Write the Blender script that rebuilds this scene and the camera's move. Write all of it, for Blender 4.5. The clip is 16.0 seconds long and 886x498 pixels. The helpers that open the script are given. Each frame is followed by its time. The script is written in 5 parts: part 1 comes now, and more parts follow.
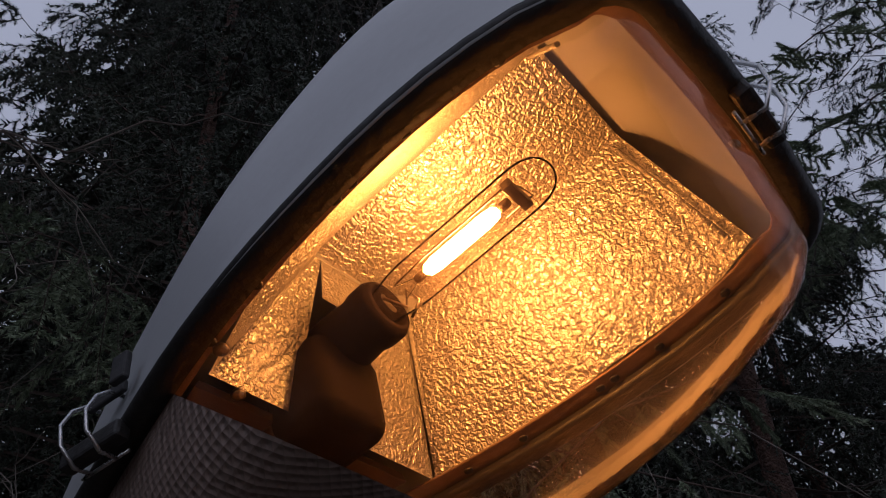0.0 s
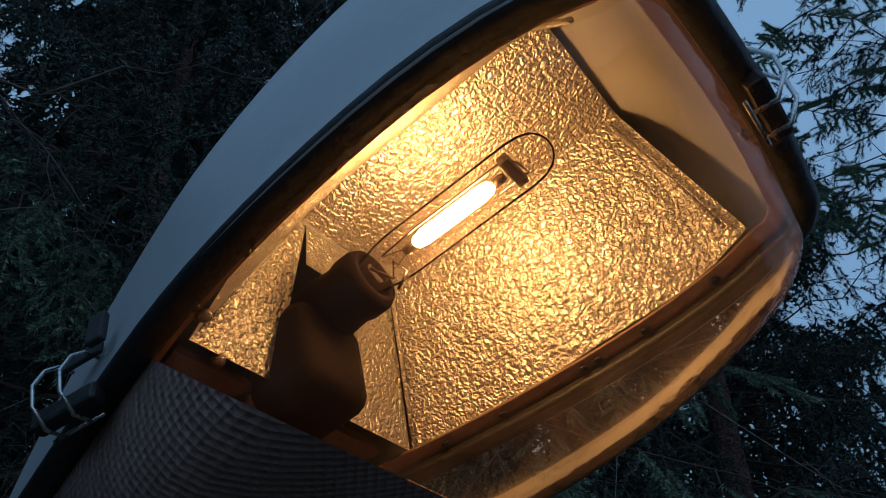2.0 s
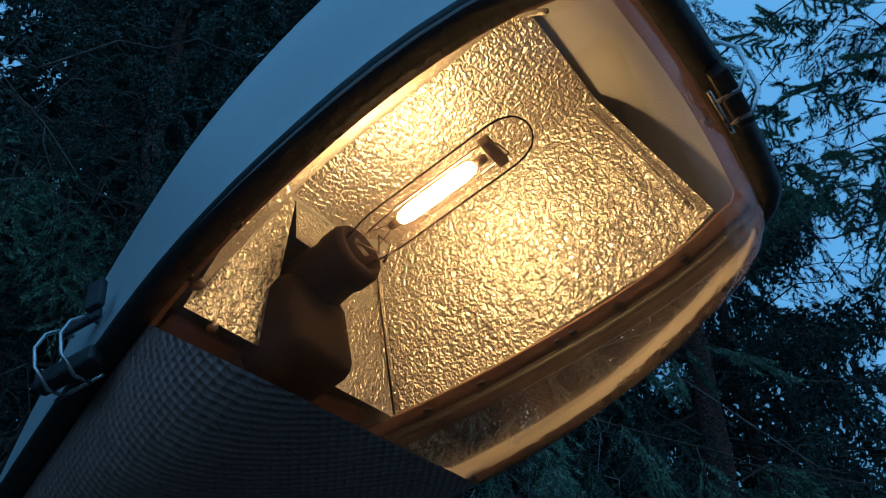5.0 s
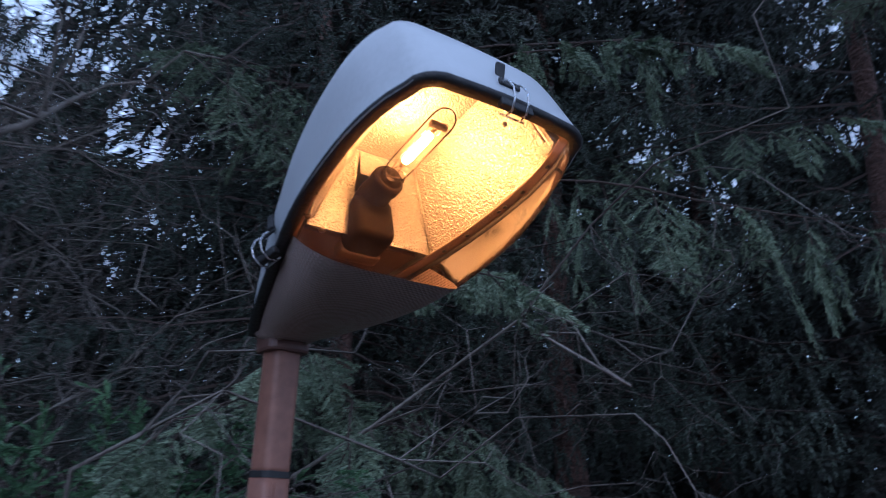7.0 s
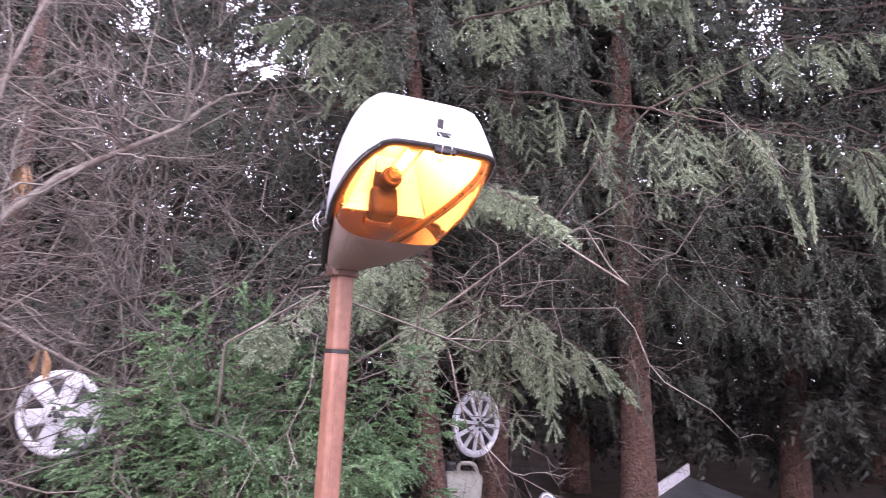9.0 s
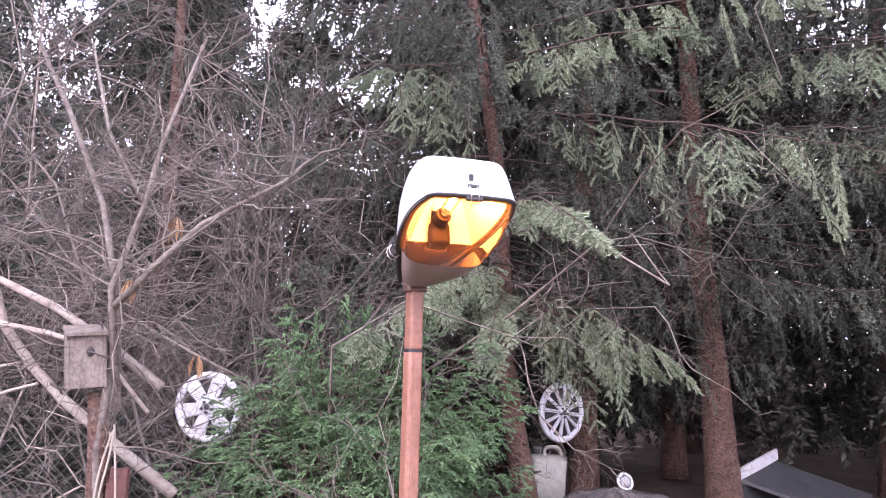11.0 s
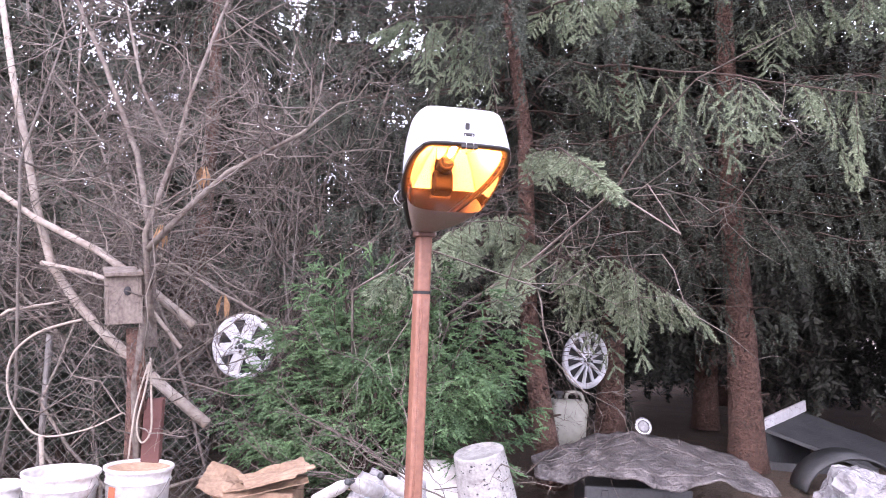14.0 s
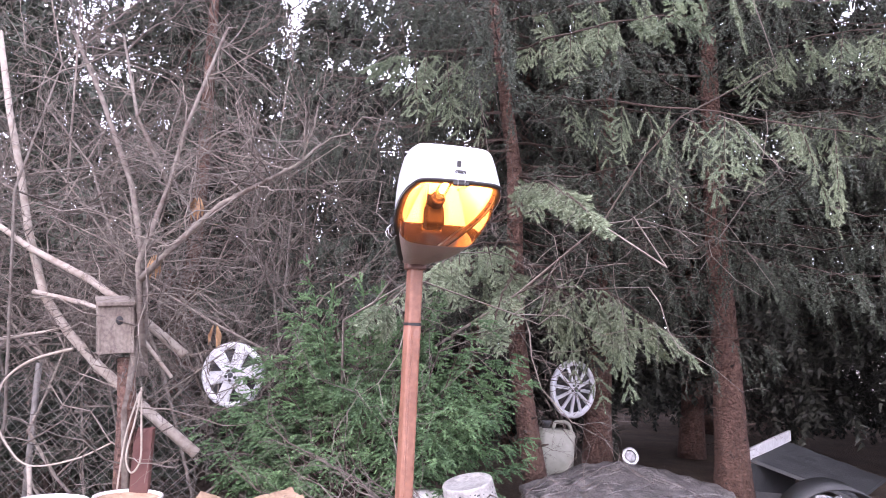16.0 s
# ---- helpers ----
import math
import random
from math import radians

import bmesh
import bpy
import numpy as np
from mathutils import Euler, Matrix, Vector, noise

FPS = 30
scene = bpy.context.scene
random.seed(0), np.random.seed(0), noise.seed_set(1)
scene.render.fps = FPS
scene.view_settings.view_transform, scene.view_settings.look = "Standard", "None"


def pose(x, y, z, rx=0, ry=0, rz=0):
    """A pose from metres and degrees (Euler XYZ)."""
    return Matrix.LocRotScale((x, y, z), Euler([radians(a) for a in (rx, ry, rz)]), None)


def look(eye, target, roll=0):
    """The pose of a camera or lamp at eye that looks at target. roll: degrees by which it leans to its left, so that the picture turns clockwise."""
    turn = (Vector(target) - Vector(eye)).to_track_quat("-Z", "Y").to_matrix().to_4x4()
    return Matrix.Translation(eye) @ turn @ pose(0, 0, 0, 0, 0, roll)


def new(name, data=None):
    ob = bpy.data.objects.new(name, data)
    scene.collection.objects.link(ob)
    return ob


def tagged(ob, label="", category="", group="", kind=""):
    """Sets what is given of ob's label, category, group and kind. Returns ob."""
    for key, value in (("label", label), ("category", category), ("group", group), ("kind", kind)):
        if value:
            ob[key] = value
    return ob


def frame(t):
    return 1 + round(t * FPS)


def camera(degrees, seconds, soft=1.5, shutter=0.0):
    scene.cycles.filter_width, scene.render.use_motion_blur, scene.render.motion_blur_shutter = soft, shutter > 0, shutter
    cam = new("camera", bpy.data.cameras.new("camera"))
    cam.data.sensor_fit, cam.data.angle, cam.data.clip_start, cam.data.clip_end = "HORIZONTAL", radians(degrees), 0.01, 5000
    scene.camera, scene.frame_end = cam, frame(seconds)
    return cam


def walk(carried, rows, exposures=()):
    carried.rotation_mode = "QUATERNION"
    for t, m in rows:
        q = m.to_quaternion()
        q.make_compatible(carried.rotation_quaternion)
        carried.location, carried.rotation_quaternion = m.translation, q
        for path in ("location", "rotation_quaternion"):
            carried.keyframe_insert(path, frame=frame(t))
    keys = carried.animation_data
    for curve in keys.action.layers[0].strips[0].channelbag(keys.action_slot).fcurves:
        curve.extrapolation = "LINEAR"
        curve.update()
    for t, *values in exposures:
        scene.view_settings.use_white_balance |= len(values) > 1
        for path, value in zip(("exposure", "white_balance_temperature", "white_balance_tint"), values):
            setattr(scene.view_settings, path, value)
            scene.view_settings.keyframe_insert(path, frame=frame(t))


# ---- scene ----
cam = camera(60.9, 16.0, 0.8, 0.4)
PATH = [
    (0, (-0.164, -0.871, 1.761), (0.69, 0.38, 3.067), -0.6),
    (0.5, (-0.167, -0.875, 1.756), (0.714, 0.374, 3.045), -1.8),
    (1, (-0.168, -0.874, 1.765), (0.686, 0.398, 3.05), -0.4),
    (1.5, (-0.17, -0.869, 1.773), (0.784, 0.404, 2.986), -0.5),
    (2, (-0.176, -0.858, 1.778), (0.781, 0.401, 3.003), 0.5),
    (2.5, (-0.175, -0.87, 1.777), (0.792, 0.343, 3.039), 0.8),
    (3, (-0.181, -0.887, 1.773), (0.835, 0.287, 3.034), 1.2),
    (3.5, (-0.195, -0.878, 1.762), (0.792, 0.314, 3.028), 3.2),
    (4, (-0.191, -0.874, 1.77), (0.806, 0.375, 2.973), 2.2),
    (4.5, (-0.186, -0.866, 1.772), (0.789, 0.386, 2.99), 1.1),
    (4.7, (-0.182, -0.867, 1.77), (0.807, 0.383, 2.978), 0.7),
    (7, (-0.23, -1.592, 1.601), (0.419, 0.181, 2.26), 1.9),
    (7.2, (-0.196, -1.712, 1.599), (0.334, 0.109, 2.236), 1.9),
    (7.6, (-0.211, -1.888, 1.587), (0.195, -0.04, 2.235), 1.2),
    (8, (-0.316, -2.067, 1.608), (0.13, -0.156, 1.994), 0.0),
    (8.4, (-0.317, -2.217, 1.605), (0.249, -0.339, 2.0), 0.7),
    (8.5, (-0.291, -2.229, 1.63), (0.25, -0.34, 2.002), 1.2),
    (9, (-0.128, -2.505, 1.627), (0.23, -0.562, 1.937), 3.0),
    (9.5, (-0.138, -2.733, 1.636), (0.027, -0.765, 1.953), 2.8),
    (9.6, (-0.137, -2.812, 1.619), (-0.011, -0.839, 1.922), 1.9),
    (11.8, (0.231, -3.243, 1.623), (0.196, -1.265, 1.914), 2.6),
    (12, (0.273, -3.273, 1.613), (0.172, -1.299, 1.917), 3.9),
    (12.5, (0.254, -3.299, 1.625), (0.26, -1.319, 1.909), 3.2),
    (13, (0.251, -3.314, 1.604), (0.134, -1.333, 1.85), 1.3),
    (13.5, (0.196, -3.285, 1.614), (0.058, -1.296, 1.767), 2.4),
    (14, (0.218, -3.317, 1.575), (0.139, -1.326, 1.744), 2.3),
    (14.5, (0.214, -3.311, 1.588), (0.167, -1.32, 1.765), 2.3),
    (15, (0.224, -3.347, 1.582), (0.179, -1.357, 1.779), 2.5),
    (15.5, (0.222, -3.365, 1.585), (0.195, -1.38, 1.825), 3.1),
    (16, (0.205, -3.378, 1.603), (0.156, -1.393, 1.839), 2.6),
]
EXPOSURES = [
    (0.0, -3.75, 6300, 24), (1.0, -3.85, 6200, 22), (1.5, -3.95, 5100, 6), (2.2, -3.95, 4300, -8), (3.0, -3.78, 3500, -18), (4.7, -3.78, 3500, -18),
    (6.8, -2.75, 4700, 12), (7.5, -1.5, 5500, 30), (8.0, -0.7, 6200, 38), (8.5, -0.25, 6700, 42), (9.5, 0.2, 6800, 42), (12.0, 0.17, 6800, 38), (16.0, 0.12, 6800, 36),
]
walk(cam, [(t, look(e, g, r)) for t, e, g, r in PATH], EXPOSURES)

# ---------- world and light ----------
world = bpy.data.worlds.new("overcast_dusk")
scene.world = world
world.use_nodes = True
wn = world.node_tree
wn.nodes.clear()
sky = wn.nodes.new("ShaderNodeTexSky")
sky.sky_type = "NISHITA"
sky.sun_disc = False
sky.sun_elevation = radians(35)
sky.sun_rotation = radians(200)
sky.air_density, sky.dust_density = 1.3, 4.0
hsv = wn.nodes.new("ShaderNodeHueSaturation")
hsv.inputs["Saturation"].default_value = 0.45
wbg = wn.nodes.new("ShaderNodeBackground")
wbg.inputs["Strength"].default_value = 0.68
wout = wn.nodes.new("ShaderNodeOutputWorld")
wn.links.new(sky.outputs[0], hsv.inputs["Color"])
veil = wn.nodes.new("ShaderNodeMix")
veil.data_type = "RGBA"
veil.inputs["Factor"].default_value = 0.8
veil.inputs["B"].default_value = (7.4, 8.6, 10.3, 1)
wn.links.new(hsv.outputs[0], veil.inputs["A"])
wn.links.new(veil.outputs["Result"], wbg.inputs["Color"])
wn.links.new(wbg.outputs[0], wout.inputs["Surface"])
sun = new("sun", bpy.data.lights.new("sun", "SUN"))
sun.data.energy, sun.data.angle, sun.data.color = 0.2, radians(40), (1.0, 0.97, 0.93)
sun.matrix_world = look((-3.0, -8.0, 9.0), (0, 0, 1))


# ---------- materials ----------
def mat(name, color, rough=0.6, metal=0.0, vary=0.25, scale=8.0, fine=60.0, bump=0.2, bdist=0.01, color2=None, island=0.0, spec=0.5):
    """Two scales of colour variation, roughness variation and fine relief."""
    m = bpy.data.materials.new(name)
    m.use_nodes = True
    n, l = m.node_tree.nodes, m.node_tree.links
    b = n["Principled BSDF"]
    tc = n.new("ShaderNodeTexCoord")
    big, small = n.new("ShaderNodeTexNoise"), n.new("ShaderNodeTexNoise")
    big.inputs["Scale"].default_value, small.inputs["Scale"].default_value = scale, fine
    big.inputs["Detail"].default_value, small.inputs["Detail"].default_value = 4, 6
    l.new(tc.outputs["Object"], big.inputs["Vector"]), l.new(tc.outputs["Object"], small.inputs["Vector"])
    add = n.new("ShaderNodeMath")
    add.operation = "ADD"
    l.new(big.outputs["Fac"], add.inputs[0]), l.new(small.outputs["Fac"], add.inputs[1])
    ramp = n.new("ShaderNodeMapRange")
    ramp.inputs["From Min"].default_value, ramp.inputs["From Max"].default_value = 0.7, 1.3
    l.new(add.outputs[0], ramp.inputs["Value"])
    mix = n.new("ShaderNodeMix")
    mix.data_type = "RGBA"
    c2 = color2 or tuple(c * (1 - vary) for c in color)
    mix.inputs["A"].default_value, mix.inputs["B"].default_value = (*c2, 1), (*color, 1)
    l.new(ramp.outputs[0], mix.inputs["Factor"])
    out = mix.outputs["Result"]
    if island:
        geo = n.new("ShaderNodeNewGeometry")
        isl = n.new("ShaderNodeMapRange")
        isl.inputs["To Min"].default_value, isl.inputs["To Max"].default_value = 1 - island, 1 + island
        l.new(geo.outputs["Random Per Island"], isl.inputs["Value"])
        hs = n.new("ShaderNodeHueSaturation")
        l.new(isl.outputs[0], hs.inputs["Value"]), l.new(out, hs.inputs["Color"])
        out = hs.outputs[0]
    l.new(out, b.inputs["Base Color"])
    b.inputs["Metallic"].default_value = metal
    b.inputs["Specular IOR Level"].default_value = spec
    rr = n.new("ShaderNodeMapRange")
    rr.inputs["To Min"].default_value, rr.inputs["To Max"].default_value = max(rough - 0.12, 0.03), min(rough + 0.12, 1)
    l.new(small.outputs["Fac"], rr.inputs["Value"]), l.new(rr.outputs[0], b.inputs["Roughness"])
    if bump:
        bp = n.new("ShaderNodeBump")
        bp.inputs["Strength"].default_value, bp.inputs["Distance"].default_value = bump, bdist
        l.new(small.outputs["Fac"], bp.inputs["Height"]), l.new(bp.outputs[0], b.inputs["Normal"])
    return m


def leaf_mat(name, color, color2, scale=1.5, island=0.35, rough=0.55):
    m = mat(name, color, rough, vary=0.3, scale=scale, fine=25, bump=0, color2=color2, island=island, spec=0.3)
    return m


def shell_mat(name, tint, ior=1.45, rough=0.05, dirt=0.06, dirt_scale=14.0, through_dust=0.15):
    """A thin clear shell: tinted see-through, gloss by Fresnel, a film of dust and scratches."""
    m = bpy.data.materials.new(name)
    m.use_nodes = True
    n, l = m.node_tree.nodes, m.node_tree.links
    n.clear()
    out = n.new("ShaderNodeOutputMaterial")
    tr, gl, df = n.new("ShaderNodeBsdfTransparent"), n.new("ShaderNodeBsdfGlossy"), n.new("ShaderNodeBsdfDiffuse")
    tl = n.new("ShaderNodeBsdfTranslucent")
    tr.inputs["Color"].default_value = (*tint, 1)
    gl.inputs["Roughness"].default_value = rough
    df.inputs["Color"].default_value = (0.5, 0.41, 0.39, 1)
    tl.inputs["Color"].default_value = (0.6, 0.42, 0.28, 1)
    dmix = n.new("ShaderNodeMixShader")
    dmix.inputs[0].default_value = through_dust
    l.new(df.outputs[0], dmix.inputs[1]), l.new(tl.outputs[0], dmix.inputs[2])
    tc = n.new("ShaderNodeTexCoord")
    no, sc = n.new("ShaderNodeTexNoise"), n.new("ShaderNodeTexNoise")
    no.inputs["Scale"].default_value, no.inputs["Detail"].default_value = dirt_scale, 8
    sc.inputs["Scale"].default_value, sc.inputs["Detail"].default_value = 260, 3
    l.new(tc.outputs["Object"], no.inputs["Vector"]), l.new(tc.outputs["Object"], sc.inputs["Vector"])
    r1, r2 = n.new("ShaderNodeMapRange"), n.new("ShaderNodeMapRange")
    r1.inputs["From Min"].default_value, r1.inputs["From Max"].default_value = 0.42, 0.75
    r1.inputs["To Min"].default_value, r1.inputs["To Max"].default_value = dirt * 0.4, dirt * 2.2
    r2.inputs["From Min"].default_value, r2.inputs["From Max"].default_value = 0.68, 0.78
    r2.inputs["To Max"].default_value = dirt * 4
    l.new(no.outputs["Fac"], r1.inputs["Value"]), l.new(sc.outputs["Fac"], r2.inputs["Value"])
    ad = n.new("ShaderNodeMath")
    ad.operation, ad.use_clamp = "ADD", True
    l.new(r1.outputs[0], ad.inputs[0]), l.new(r2.outputs[0], ad.inputs[1])
    m1, m2 = n.new("ShaderNodeMixShader"), n.new("ShaderNodeMixShader")
    l.new(ad.outputs[0], m1.inputs[0]), l.new(tr.outputs[0], m1.inputs[1]), l.new(dmix.outputs[0], m1.inputs[2])
    fr = n.new("ShaderNodeFresnel")
    fr.inputs["IOR"].default_value = ior
    l.new(fr.outputs[0], m2.inputs[0]), l.new(m1.outputs[0], m2.inputs[1]), l.new(gl.outputs[0], m2.inputs[2])
    bp = n.new("ShaderNodeBump")
    l.new(no.outputs["Fac"], bp.inputs["Height"])
    bp.inputs["Strength"].default_value, bp.inputs["Distance"].default_value = 0.25, 0.01
    l.new(bp.outputs[0], gl.inputs["Normal"]), l.new(bp.outputs[0], df.inputs["Normal"])
    l.new(m2.outputs[0], out.inputs["Surface"])
    return m


def prismatic(name):
    """Brown moulded plastic with a lattice of small pyramids pressed into it."""
    m = mat(name, (0.28, 0.205, 0.175), 0.38, vary=0.3, scale=9, fine=60, bump=0)
    n, l = m.node_tree.nodes, m.node_tree.links
    tc, mp, vo, bp = n.new("ShaderNodeTexCoord"), n.new("ShaderNodeMapping"), n.new("ShaderNodeTexVoronoi"), n.new("ShaderNodeBump")
    vo.inputs["Scale"].default_value, vo.inputs["Randomness"].default_value = 150, 0.0
    mp.inputs["Rotation"].default_value = (0, 0, radians(45))
    bp.inputs["Strength"].default_value, bp.inputs["Distance"].default_value = 0.9, 0.004
    l.new(tc.outputs["Object"], mp.inputs["Vector"]), l.new(mp.outputs[0], vo.inputs["Vector"])
    l.new(vo.outputs["Distance"], bp.inputs["Height"]), l.new(bp.outputs[0], n["Principled BSDF"].inputs["Normal"])
    return m


def hammered(name):
    m = bpy.data.materials.new(name)
    m.use_nodes = True
    n, l = m.node_tree.nodes, m.node_tree.links
    b = n["Principled BSDF"]
    b.inputs["Base Color"].default_value, b.inputs["Metallic"].default_value = (0.80, 0.78, 0.74, 1), 0.92
    b.inputs["Roughness"].default_value = 0.3
    tc, vo, no = n.new("ShaderNodeTexCoord"), n.new("ShaderNodeTexNoise"), n.new("ShaderNodeTexNoise")
    vo.inputs["Scale"].default_value, vo.inputs["Detail"].default_value = 235, 1.0
    vo.inputs["Distortion"].default_value = 0.6
    no.inputs["Scale"].default_value, no.inputs["Detail"].default_value = 9, 5
    bp = n.new("ShaderNodeBump")
    bp.inputs["Strength"].default_value, bp.inputs["Distance"].default_value = 1.0, 0.005
    rr = n.new("ShaderNodeMapRange")
    rr.inputs["To Min"].default_value, rr.inputs["To Max"].default_value = 0.30, 0.42
    for x in (vo, no):
        l.new(tc.outputs["Object"], x.inputs["Vector"])
    l.new(vo.outputs["Fac"], bp.inputs["Height"]), l.new(bp.outputs[0], b.inputs["Normal"])
    l.new(no.outputs["Fac"], rr.inputs["Value"]), l.new(rr.outputs[0], b.inputs["Roughness"])
    return m


def glow(name, color, strength):
    m = bpy.data.materials.new(name)
    m.use_nodes = True
    b = m.node_tree.nodes["Principled BSDF"]
    b.inputs["Base Color"].default_value = (0.9, 0.85, 0.75, 1)
    b.inputs["Emission Color"].default_value, b.inputs["Emission Strength"].default_value = (*color, 1), strength
    return m


M_CANOPY = mat("grey_white_grp", (0.44, 0.46, 0.48), 0.38, vary=0.14, scale=7, fine=90, bump=0.06, bdist=0.004)
M_GASKET = mat("black_rubber", (0.018, 0.017, 0.017), 0.55, bump=0.2, fine=120)
M_BOWL = shell_mat("yellowed_clear_plastic", (0.94, 0.80, 0.68), ior=1.28, rough=0.09, dirt=0.045)
M_PRISM = prismatic("prismatic_plastic")
M_REFL = hammered("hammered_aluminium")
M_TRAY = mat("dark_brown_tray", (0.085, 0.052, 0.038), 0.6)
M_CERAM = mat("brown_lampholder", (0.012, 0.007, 0.005), 0.7, fine=40, spec=0.08)
M_FLANGE = mat("brown_enamel", (0.20, 0.12, 0.08), 0.55, vary=0.35, scale=12, fine=80)
M_GLASS = shell_mat("bulb_glass", (0.98, 0.97, 0.95), ior=1.09, rough=0.03, dirt=0.03)
M_ARC = glow("sodium_arc", (1.0, 0.415, 0.09), 2750.0)
M_STEEL = mat("spring_steel", (0.55, 0.55, 0.56), 0.28, metal=1.0, fine=200, bump=0.1)
M_NICKEL = mat("dull_nickel", (0.35, 0.30, 0.25), 0.35, metal=1.0, fine=150)
M_POLE = mat("brown_painted_steel", (0.27, 0.125, 0.085), 0.48, vary=0.3, scale=5, fine=45, bump=0.15, bdist=0.004, color2=(0.17, 0.075, 0.05))
M_COLLAR = mat("dark_brown_steel", (0.12, 0.06, 0.045), 0.5, vary=0.3)
M_BARK = mat("spruce_bark", (0.165, 0.092, 0.07), 0.9, scale=16, fine=42, bump=1.0, bdist=0.05, color2=(0.07, 0.038, 0.03))
M_TWIG = mat("dead_twig", (0.066, 0.045, 0.036), 0.9, scale=5, fine=40, bump=0.4, color2=(0.055, 0.038, 0.03))
M_GREYTWIG = mat("grey_bare_twig", (0.195, 0.175, 0.152), 0.85, scale=4, fine=40, bump=0.3, color2=(0.07, 0.05, 0.042), island=0.5)
M_BIRCH = mat("pale_birch_bark", (0.36, 0.33, 0.29), 0.8, scale=9, fine=35, bump=0.5, color2=(0.2, 0.16, 0.13))
# lighter copy, for the boughs that hang in open light
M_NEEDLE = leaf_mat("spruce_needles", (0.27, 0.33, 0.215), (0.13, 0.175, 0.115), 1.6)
# darker copy of M_NEEDLE: shade among the trees put into the colour
M_NEEDLE3 = leaf_mat("shade_toned_spruce_needles", (0.070, 0.086, 0.062), (0.034, 0.045, 0.035), 1.0)
# darkest copy: deep shade of the background put into the needle colour
M_NEEDLE2 = leaf_mat("deep_shade_far_needles", (0.046, 0.050, 0.038), (0.021, 0.024, 0.020), 0.8)
M_THUJA = leaf_mat("fresh_green_sprays", (0.165, 0.29, 0.135), (0.04, 0.085, 0.045), 3.0)
M_GROUND = mat("needle_litter", (0.12, 0.085, 0.06), 0.95, scale=3, fine=40, bump=1.0, bdist=0.04, color2=(0.05, 0.036, 0.028))
M_SILVER = mat("silver_wheel_trim", (0.74, 0.76, 0.80), 0.32, metal=0.2, scale=12, fine=60, bump=0.05, color2=(0.55, 0.56, 0.58))
# near-black for shade inside openings, put into the colour; also dark maker plates
M_DARKGAP = mat("gap_shade_and_dark_plate", (0.03, 0.03, 0.032), 0.7)
M_WHITEPL = mat("grubby_white_plastic", (0.58, 0.585, 0.59), 0.45, scale=10, fine=45, bump=0.08, color2=(0.34, 0.325, 0.30))
M_SPECK = mat("paint_stained_plastic", (0.40, 0.395, 0.38), 0.5, scale=16, fine=70, bump=0.1, color2=(0.18, 0.175, 0.17))
M_DARKPL = mat("black_grey_plastic", (0.06, 0.065, 0.068), 0.55, scale=6, fine=50, bump=0.3, color2=(0.03, 0.032, 0.035))
M_ORANGE = mat("rust_red_band", (0.45, 0.12, 0.06), 0.6)
M_CARD = mat("wet_cardboard", (0.36, 0.25, 0.17), 0.9, scale=9, fine=40, bump=0.4, color2=(0.19, 0.12, 0.08))
M_WOODGREY = mat("weathered_board", (0.21, 0.18, 0.155), 0.85, scale=14, fine=60, bump=0.6, color2=(0.09, 0.07, 0.058))
M_REDPOST = mat("red_brown_post", (0.10, 0.043, 0.036), 0.8, scale=7, fine=45, bump=0.6, color2=(0.075, 0.03, 0.027))
M_JUG = mat("milky_plastic", (0.27, 0.275, 0.235), 0.45, scale=6, fine=30, bump=0.1, color2=(0.2, 0.2, 0.17))
M_SHEET = mat("dirty_sheet_metal", (0.22, 0.205, 0.20), 0.42, metal=0.2, scale=11, fine=48, bump=0.9, bdist=0.025, color2=(0.022, 0.02, 0.02))
M_WIRE = mat("dull_wire", (0.20, 0.19, 0.18), 0.6, metal=0.6)
M_ROPE = mat("pale_cord", (0.33, 0.29, 0.245), 0.85)
M_FOIL = mat("crumpled_clear_foil", (0.36, 0.36, 0.37), 0.25, scale=12, fine=30, bump=0.9, bdist=0.03, color2=(0.22, 0.22, 0.23))
M_DRY = mat("dry_brown_leaf", (0.34, 0.20, 0.10), 0.85, color2=(0.2, 0.11, 0.06), scale=20)
M_WHITEWOOD = mat("white_painted_board", (0.68, 0.69, 0.71), 0.55, scale=9, fine=40, color2=(0.5, 0.5, 0.51))


# ---------- mesh helpers ----------
def thing(name, label, category, at=(0, 0, 0), group="", kind=""):
    return tagged(place(new(name), at), label, category, group, kind)


def place(ob, at):
    ob.matrix_basis = at if isinstance(at, Matrix) else Matrix.Translation(at)
    return ob


def part(name, data, material, parent=None, label="", smooth=True, at=None):
    """One mesh object from a bmesh or a mesh, under a thing or part."""
    if isinstance(data, bmesh.types.BMesh):
        bmesh.ops.recalc_face_normals(data, faces=data.faces)
        me = bpy.data.meshes.new(name)
        data.to_mesh(me)
        data.free()
        me.polygons.foreach_set("use_smooth", [smooth] * len(me.polygons))
    else:
        me = data
    for m in material if isinstance(material, (list, tuple)) else [material]:
        me.materials.append(m)
    ob = new(name, me)
    if parent:
        ob.parent = parent
    if at is not None:
        place(ob, at)
    if label:
        ob["label"] = label
    return ob


def bevel(bm, width, segments=2, angle=30):
    edges = [e for e in bm.edges if len(e.link_faces) == 2 and e.calc_face_angle(0) > radians(angle)]
    if edges and width:
        bmesh.ops.bevel(bm, geom=edges, offset=width, segments=segments, affect="EDGES", profile=0.5)
    return bm


